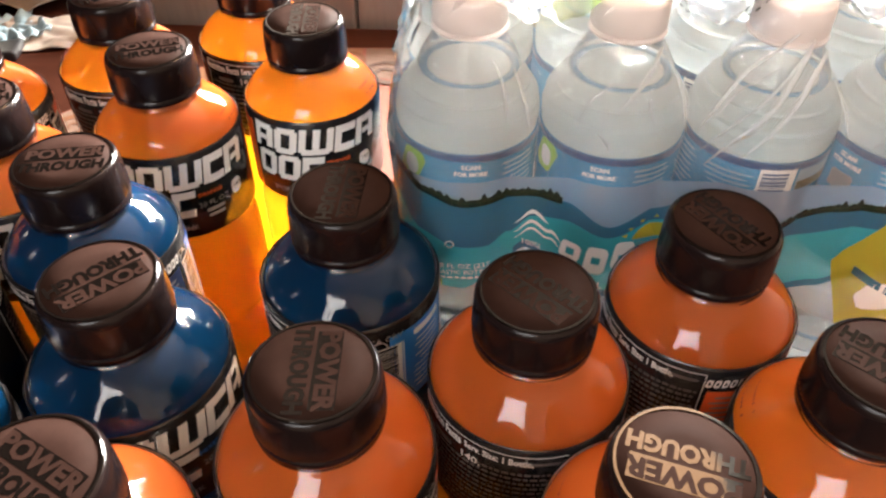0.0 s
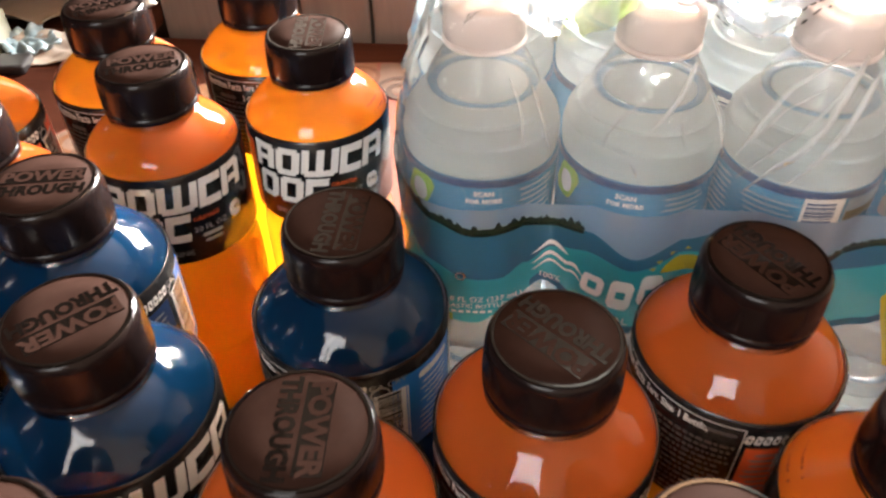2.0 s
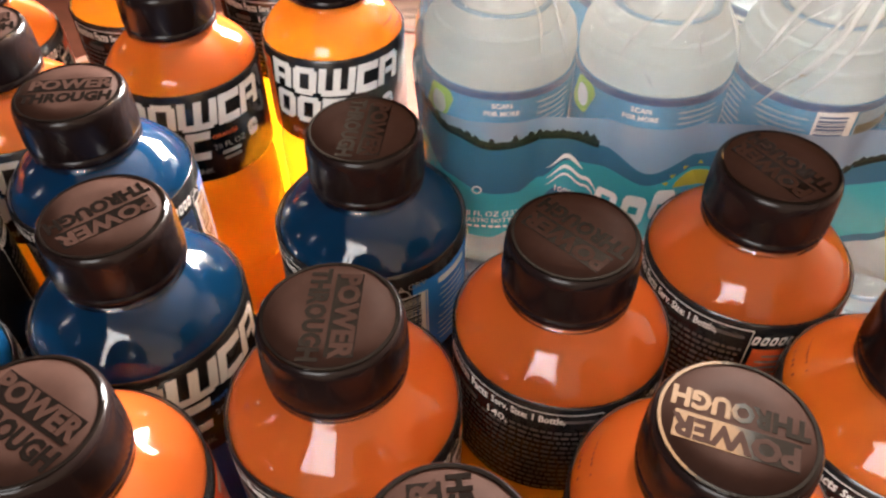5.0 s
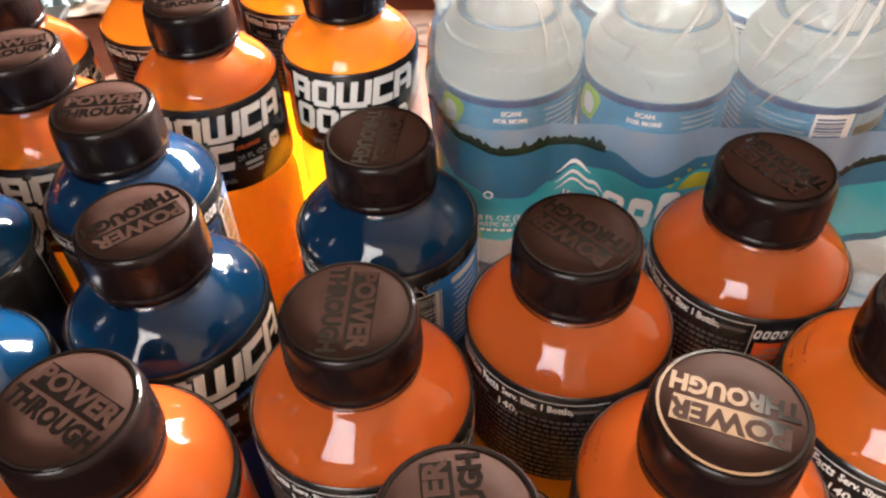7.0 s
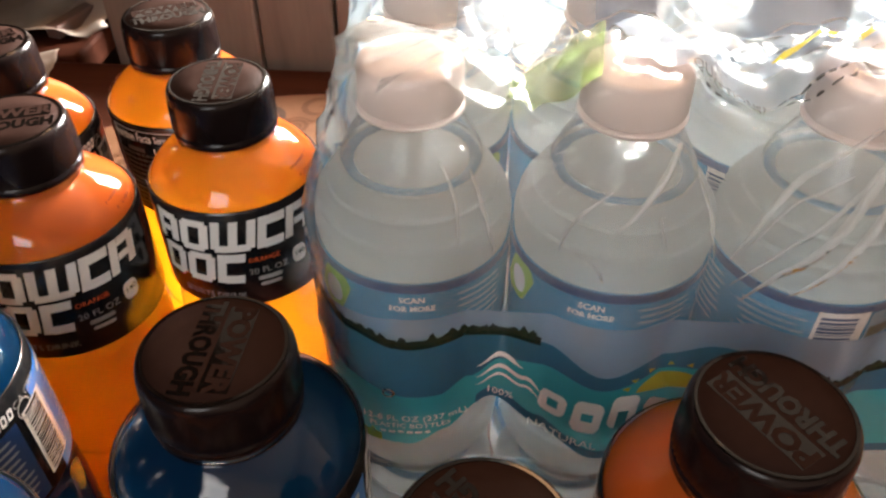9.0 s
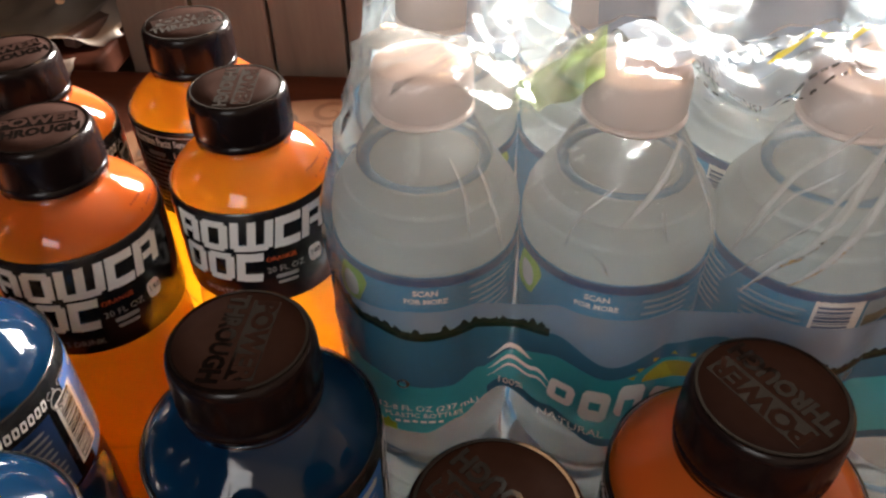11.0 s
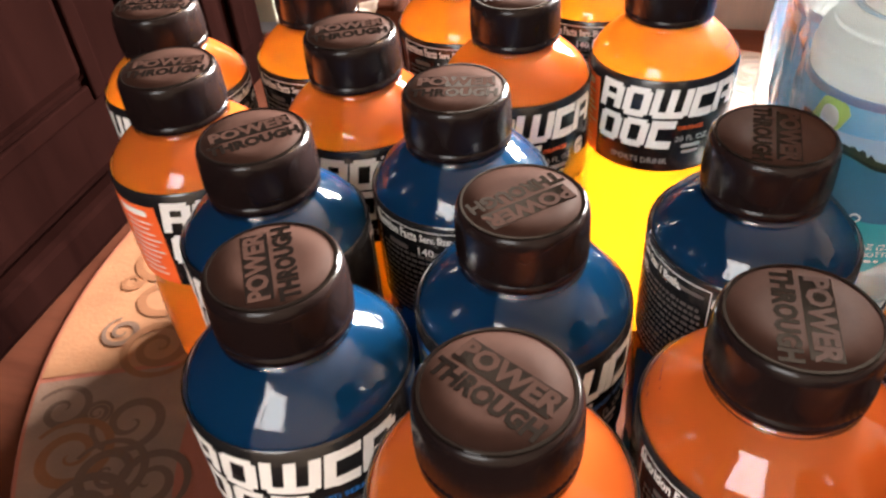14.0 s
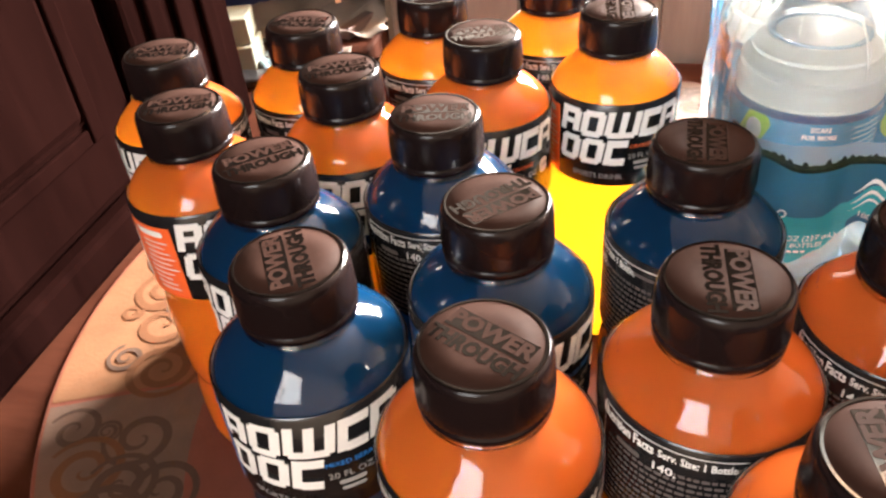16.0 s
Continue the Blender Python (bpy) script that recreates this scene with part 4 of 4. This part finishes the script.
# swoosh and brand shapes
for dz, w in ((0.0, 0.0022), (-0.0052, 0.0018), (-0.0088, 0.0012)):
    line = wavy([(0.0785, 0.166 + dz), (0.086, 0.1715 + dz), (0.094, 0.166 + dz), (0.104, 0.156 + dz)])
    x_end = 0.0935 if dz == 0 else 0.100
    part("print_swoosh", mesh_from("print_swoosh", *front_strip(0.0785, x_end, lambda x: line(x), lambda x: line(x) + w * min(1.0, (x - 0.0785) * 160, (x_end - x) * 300), 0.0012, 40, 1), FILM_WHITE), film_part, "white swoosh")
bx, bz = 0.0995, 0.1525
for k, (w, h, up) in enumerate(((0.0085, 0.0105, 0), (0.0095, 0.0155, -0.003), (0.0088, 0.016, 0.003), (0.0088, 0.0145, -0.003), (0.007, 0.0105, 0), (0.0088, 0.016, 0.003), (0.0034, 0.014, 0.002), (0.0036, 0.016, 0.003), (0.0036, 0.016, 0.003), (0.008, 0.0105, 0))):
    z = bz - 0.0030 * math.sin((bx - 0.0995) / 0.13 * math.pi) + up * 0.6
    hole = (-w * 0.16, w * 0.2, -0.002, 0.002) if k in (0, 1) else (-w * 0.18, w * 0.18, -0.0085, 0.0005) if k in (2, 5) else None
    part("brand_block", mesh_from("brand_block", *on_front(rounded(w, h, min(w, h) * 0.3, 0.05, hole), bx + w / 2, z, 0.0013, -0.12), FILM_WHITE, False), film_part, "white brand shape")
    bx += w + 0.0022
part("lettering", mesh_from("lettering", *on_front(text_geo("NATURAL", 0.0052), 0.108, 0.1375, 0.0014, -0.22), FILM_WHITE, False), film_part, "white word NATURAL")
part("lettering", mesh_from("lettering", *on_front(text_geo("12-8 FL OZ (237 mL)", 0.0040), 0.0590, 0.1440, 0.0010), FILM_WHITE, False), film_part, "white words 12-8 FL OZ (237 mL)")
part("small_print", mesh_from("small_print", *merge([on_front(text_geo("PLASTIC BOTTLES", 0.0034), 0.0575, 0.1402, 0.0010)] + [on_front(rounded(0.0016 + 0.001 * random.random(), 0.0012, 0.0003), 0.0485 + 0.0030 * k, 0.1370, 0.0010) for k in range(6)]), FILM_WHITE, False), film_part, "white words PLASTIC BOTTLES over small print")["kind"] = "stuff"
ring_v, ring_f = lathe([(0.0014, 0), (0.0021, 0.0)], 24, False)
part("print_mark", mesh_from("print_mark", [front_point(0.0510 + x, 0.1570 + y, 0.0010) for x, y, z in ring_v], ring_f, FILM_WHITE, False), film_part, "small white round mark")
sun_v = [front_point(0.1395, 0.1615, 0.0014)] + [front_point(0.1395 + 0.0105 * math.cos(radians(a)), 0.1615 + 0.0075 * math.sin(radians(a)), 0.0014) for a in range(0, 181, 10)]
part("print_sun", mesh_from("print_sun", sun_v, [(0, k, k + 1) for k in range(1, 19)], FILM_YELLOW, False), film_part, "yellow half sun")
for a in (20, 45, 70, 95, 120, 145, 165):
    c, s_ = math.cos(radians(a)), math.sin(radians(a))
    cx, cz = 0.1395 + 0.0145 * c, 0.1615 + 0.0105 * s_
    ray = [front_point(cx + 0.0016 * c, cz + 0.0016 * s_, 0.0014), front_point(cx - 0.0011 * s_ - 0.001 * c, cz + 0.0011 * c, 0.0014), front_point(cx + 0.0011 * s_ - 0.001 * c, cz - 0.0011 * c, 0.0014)]
    part("sun_ray", mesh_from("sun_ray", ray, [(0, 1, 2)], FILM_YELLOW, False), film_part)
part("lettering", mesh_from("lettering", *on_front(text_geo("100%", 0.0042), 0.0865, 0.1545, 0.0014, -0.4), FILM_WHITE, False), film_part, "white 100%")
part("print_panel", mesh_from("print_panel", *front_strip(0.2180, 0.2660, lambda x: max(0.114, 0.150 - (x - 0.2180) * 3.0), lambda x: min(0.181, 0.150 + (x - 0.2180) * 1.9), 0.0014, 40, 4), FILM_YELLOW), film_part, "yellow panel print")
part("lettering", mesh_from("lettering", *on_front(text_geo("12", 0.0150), 0.2430, 0.1640, 0.0018), FILM_NAVY, False), film_part, "dark blue number 12")
part("print_edge", mesh_from("print_edge", *front_strip(0.2270, 0.2600, lambda x: 0.146 - (x - 0.227) * 0.6, lambda x: 0.1505 - (x - 0.227) * 0.6, 0.0018, 20, 1), FILM_NAVY), film_part, "dark blue band")
part("print_bottle", mesh_from("print_bottle", *on_front(rounded(0.030, 0.016, 0.007), 0.2470, 0.1340, 0.0018), FILM_WHITE, False), film_part, "pale oval print")


def crease(x0, z0, x1, z1, width, bend):
    """A thin raised fold in the film between two places on its front."""
    verts, faces, steps = [], [], 18
    for k in range(steps + 1):
        t = k / steps
        x = x0 + (x1 - x0) * t + bend * math.sin(math.pi * t) + 0.0004 * noise.noise(Vector((t * 7, x0 * 90, z0 * 90)))
        z = z0 + (z1 - z0) * t
        w = 1.0 * width * (0.15 + math.sin(math.pi * min(1.0, 0.05 + t)) ** 0.7)
        px, py, pz = front_point(x, z, 0.0012)
        verts += [(px - w, py + 0.0004, pz), (px, py - w * 1.2, pz + w * 0.4), (px + w, py + 0.0004, pz)]
    for k in range(steps):
        a = 3 * k
        faces += [(a, a + 1, a + 4, a + 3), (a + 1, a + 2, a + 5, a + 4)]
    return verts, faces


# ribbons of whiter film stand in for light reflected along creases
for x0, z0, x1, z1, w, bend in ((0.180, 0.246, 0.148, 0.206, 0.0007, 0.003), (0.172, 0.240, 0.150, 0.218, 0.0005, -0.002), (0.176, 0.236, 0.160, 0.208, 0.0006, 0.002), (0.190, 0.240, 0.204, 0.210, 0.0006, 0.002),
                                (0.112, 0.234, 0.100, 0.214, 0.0005, -0.003), (0.104, 0.216, 0.112, 0.208, 0.0004, 0.002), (0.066, 0.240, 0.072, 0.216, 0.0005, 0.002), (0.182, 0.250, 0.152, 0.200, 0.0015, 0.004),
                                (0.188, 0.246, 0.164, 0.204, 0.0013, 0.002), (0.176, 0.252, 0.146, 0.214, 0.0012, -0.003), (0.128, 0.246, 0.112, 0.222, 0.0011, 0.003), (0.074, 0.236, 0.082, 0.212, 0.0005, 0.001), (0.132, 0.240, 0.142, 0.212, 0.0005, 0.002), (0.236, 0.244, 0.214, 0.208, 0.0006, 0.002), (0.125, 0.228, 0.128, 0.218, 0.0004, 0.0)):
    part("film_fold", mesh_from("film_fold", *crease(x0, z0, x1, z1, w, bend), FILM_GLINT), film_part, "fold in the film, whitened as a reflection")


def film_z(x, y):
    """Height of the film's front slope and top, a little proud of it."""
    ins = y - Y0
    if ins >= 0.0152:
        return film_top(x, y) + top_wrinkle(x, y) + 0.0016
    for (h0, i0), (h1, i1) in zip(PROFILE[7:], PROFILE[8:]):
        if ins <= i1:
            h = h0 + (h1 - h0) * max(0.0, ins - i0) / (i1 - i0)
            return PACK_Z + h - sag(x, PX, h) + 0.0036
    return PACK_Z + 0.1545


def top_patch(x0, x1, y0, y1, out, skew=0.0, n=40):
    verts, faces = [], []
    for a in range(n + 1):
        for b in range(n + 1):
            y = y0 + (y1 - y0) * b / n
            x = x0 + (x1 - x0) * a / n + skew * (y - y0)
            verts.append((x, y, film_z(x, y) + out))
    for a in range(n):
        for b in range(n):
            k = a * (n + 1) + b
            faces.append((k, k + n + 1, k + n + 2, k + 1))
    return verts, faces


# glare painted into the blue top prints: navy and teal washed pale
part("print_top", mesh_from("print_top", *top_patch(0.112, 0.25, 0.3575, 0.3685, 0.0, 0.2), FILM_WASHED), film_part, "blue print on the top, paled for glare")
part("print_top", mesh_from("print_top", *top_patch(0.114, 0.25, 0.3688, 0.402, 0.0, -0.3), FILM_LAKE), film_part, "violet-blue print on the top")
part("print_top", mesh_from("print_top", *top_patch(0.110, 0.25, 0.4024, 0.46, 0.0), FILM_WASHED), film_part, "blue print on the top, paled for glare")
part("print_leaf", mesh_from("print_leaf", *top_patch(0.083, 0.106, 0.3490, 0.372, 0.0012, 0.1), FILM_LEAF), film_part, "green print on the top")
part("print_top", mesh_from("print_top", *top_patch(0.068, 0.086, 0.386, 0.42, 0.0), FILM_WASHED), film_part, "blue print on the top, paled for glare")
bx = 0.143
for k, w in enumerate((0.0066, 0.0064, 0.0062, 0.0042, 0.0064, 0.0026, 0.0064)):
    geo = rounded(w, 0.011, 0.002, 0.05, (-w * 0.18, w * 0.18, -0.003, 0.003))
    part("brand_block", mesh_from("brand_block", [(bx + x, 0.3835 + y, film_z(bx + x, 0.3835 + y) + 0.0010) for x, y, _ in geo[0]], geo[1], FILM_WHITE, False), film_part, "white brand shape")
    bx += w + 0.0014
geo = shifted(rounded(0.026, 0.0026, 0.0008), 0.168, 0.3735)
part("small_print", mesh_from("small_print", [(x, y, film_z(x, y) + 0.0010) for x, y, _ in geo[0]], geo[1], FILM_YELLOW, False), film_part, "yellow bar of small print")
geo = text_geo("QUESTIONS?", 0.0038)
part("lettering", mesh_from("lettering", [(0.1400 + x, 0.3565 + y, film_z(0.1400 + x, 0.3565 + y) + 0.0010) for x, y, _ in geo[0]], geo[1], FILM_GREY, False), film_part, "dark grey word QUESTIONS?")
geo = merge([shifted(rounded(0.0017, 0.0009, 0.0002), 0.1540 + 0.0024 * k, 0.3565) for k in range(9)] + [shifted(rounded(0.0014 + 0.0012 * random.random(), 0.0009, 0.0002), 0.1300 + 0.0031 * k, 0.3530) for k in range(13) if k not in (3, 7)])
part("small_print", mesh_from("small_print", [(x, y, film_z(x, y) + 0.0010) for x, y, _ in geo[0]], geo[1], FILM_GREY, False), film_part, "dark grey bars of small print")["kind"] = "stuff"

low_wrap = thing("shrink_wrap", "clear crinkled shrink film round the bottom water pack", "shrink wrap")
low_wrap.location.x = PACK_X
part("film", film_mesh("film", 0.0, [(0.0005, 0.006), (0.004, 0.001), (0.02, 0.0), (0.04, 0.0), (0.06, 0.0), (0.075, 0.004), (0.088, 0.010), (0.098, 0.016), (0.1055, 0.030)], X0, X1, Y0 + 0.003, Y1 - 0.05, False, 1.2), low_wrap, "clear crinkled film")
part("print_panel", mesh_from("print_panel", *[[(x, y, z) for x, y, z in [(0.19, 0.3345, 0.030), (0.262, 0.3345, 0.030), (0.262, 0.3345, 0.062), (0.19, 0.3345, 0.062)]], [(0, 1, 2, 3)]], FILM_LIME, False), low_wrap, "lime print")

# ---- odds and ends beyond the bottles ----
PAPER = plain("white_paper", (0.2, 0.165, 0.14), 0.6, 0.0, 0.3, 60.0, 0.08)
CARTON = plain("grey_green_carton", (0.2, 0.2, 0.16), 0.55, 0.0, 0.15, 150.0, 0.12)
NAVY = plain("navy_packaging", (0.02, 0.025, 0.09), 0.35, 0.0, 0.1, 150.0, 0.15)
TEAL_BAG = plain("grey_blue_bag", (0.12, 0.17, 0.2), 0.4, 0.0, 0.3, 120.0, 0.2)
BLACK = plain("black_plastic", (0.012, 0.011, 0.012), 0.35, 0.0, 0.1, 200.0, 0.2)
RED = plain("red_plastic", (0.5, 0.03, 0.03), 0.4, 0.0, 0.05, 200.0, 0.1)
PALE_WOOD = wood("pale_stick_wood", (0.5, 0.3, 0.17), (0.65, 0.42, 0.26), 0.5, "Z", 30.0)
DARK_TRIM = wood("dark_brown_strip", (0.05, 0.03, 0.025), (0.1, 0.06, 0.05), 0.4, "Y", 20.0)


def crumpled(name, cx, cy, sx, sy, z, amp, turn, mat_, seed, label, category):
    bm = bmesh.new()
    bmesh.ops.create_grid(bm, x_segments=26, y_segments=26, size=0.5)
    for v_ in bm.verts:
        p = v_.co.copy()
        hgt = abs(noise.noise(Vector((p.x * 3 + seed, p.y * 3, seed)))) + 0.12 * abs(noise.noise(Vector((p.x * 9, p.y * 9 + seed, 2))))
        v_.co = (p.x * sx + 0.01 * noise.noise(Vector((p.y * 6, seed, 0))), p.y * sy, hgt * amp)
    ob = new(name, from_bm(name, bm, mat_, True))
    ob.matrix_basis = pose(cx, cy, z, 0, 0, turn)
    sol = ob.modifiers.new("thickness", "SOLIDIFY")
    sol.thickness = 0.0006
    return tagged(ob, label, category)


def solid(name, x, y, z, sx, sy, sz, turn, mat_, bevel, label, category):
    ob = new(name, from_bm(name, box_geo(-sx / 2, -sy / 2, 0, sx / 2, sy / 2, sz, bevel), mat_))
    ob.matrix_basis = pose(x, y, z, 0, 0, turn)
    return tagged(ob, label, category)


side = thing("side_table", "dark wooden side table behind the cabinet", "table")
part("tabletop", box("tabletop", -1.0, 0.846, -0.03, -0.318, 1.35, 0.0, TABLE_WOOD, 0.004), side)
for x in (-0.95, -0.36):
    for y in (0.89, 1.3):
        part("leg", box("leg", x - 0.025, y - 0.025, -0.75, x + 0.025, y + 0.025, -0.03, TABLE_WOOD, 0.003), side)
solid("carton", -0.461, 0.800, 0.0, 0.062, 0.05, 0.033, 12, CARTON, 0.002, "small grey-green carton under another", "box")
solid("carton", -0.463, 0.803, 0.0332, 0.058, 0.048, 0.030, 16, CARTON, 0.002, "small grey-green carton on top of another", "box")
crumpled("paper_bag", -0.425, 0.955, 0.19, 0.20, 0.001, 0.035, 20, PAPER, 3.0, "crumpled white paper bag on the side table", "bag")
crumpled("paper_sheet", -0.378, 0.807, 0.10, 0.07, 0.001, 0.010, 10, PAPER, 7.0, "creased white paper sheet on the table", "paper")
crumpled("plastic_bag", -0.410, 0.810, 0.05, 0.06, 0.002, 0.022, 40, TEAL_BAG, 11.0, "grey-blue plastic bag beside the cartons", "bag")
solid("package", -0.56, 1.00, 0.0, 0.12, 0.10, 0.05, 20, NAVY, 0.004, "navy blue printed package on the side table", "package")
solid("black_tray", -0.437, 0.760, 0.0, 0.10, 0.030, 0.010, 8, BLACK, 0.003, "flat black plastic tray on the table", "tray")
solid("wooden_strip", -0.335, 0.960, 0.001, 0.016, 0.16, 0.014, -15, DARK_TRIM, 0.002, "dark brown wooden strip lying on the table", "strip")
solid("red_marker", -0.345, 1.05, 0.001, 0.014, 0.06, 0.012, -25, RED, 0.004, "small red plastic marker", "marker")
solid("wooden_stick", -0.385, 0.965, 0.036, 0.008, 0.12, 0.006, 18, PALE_WOOD, 0.002, "pale wooden stick on the paper bag", "stick")
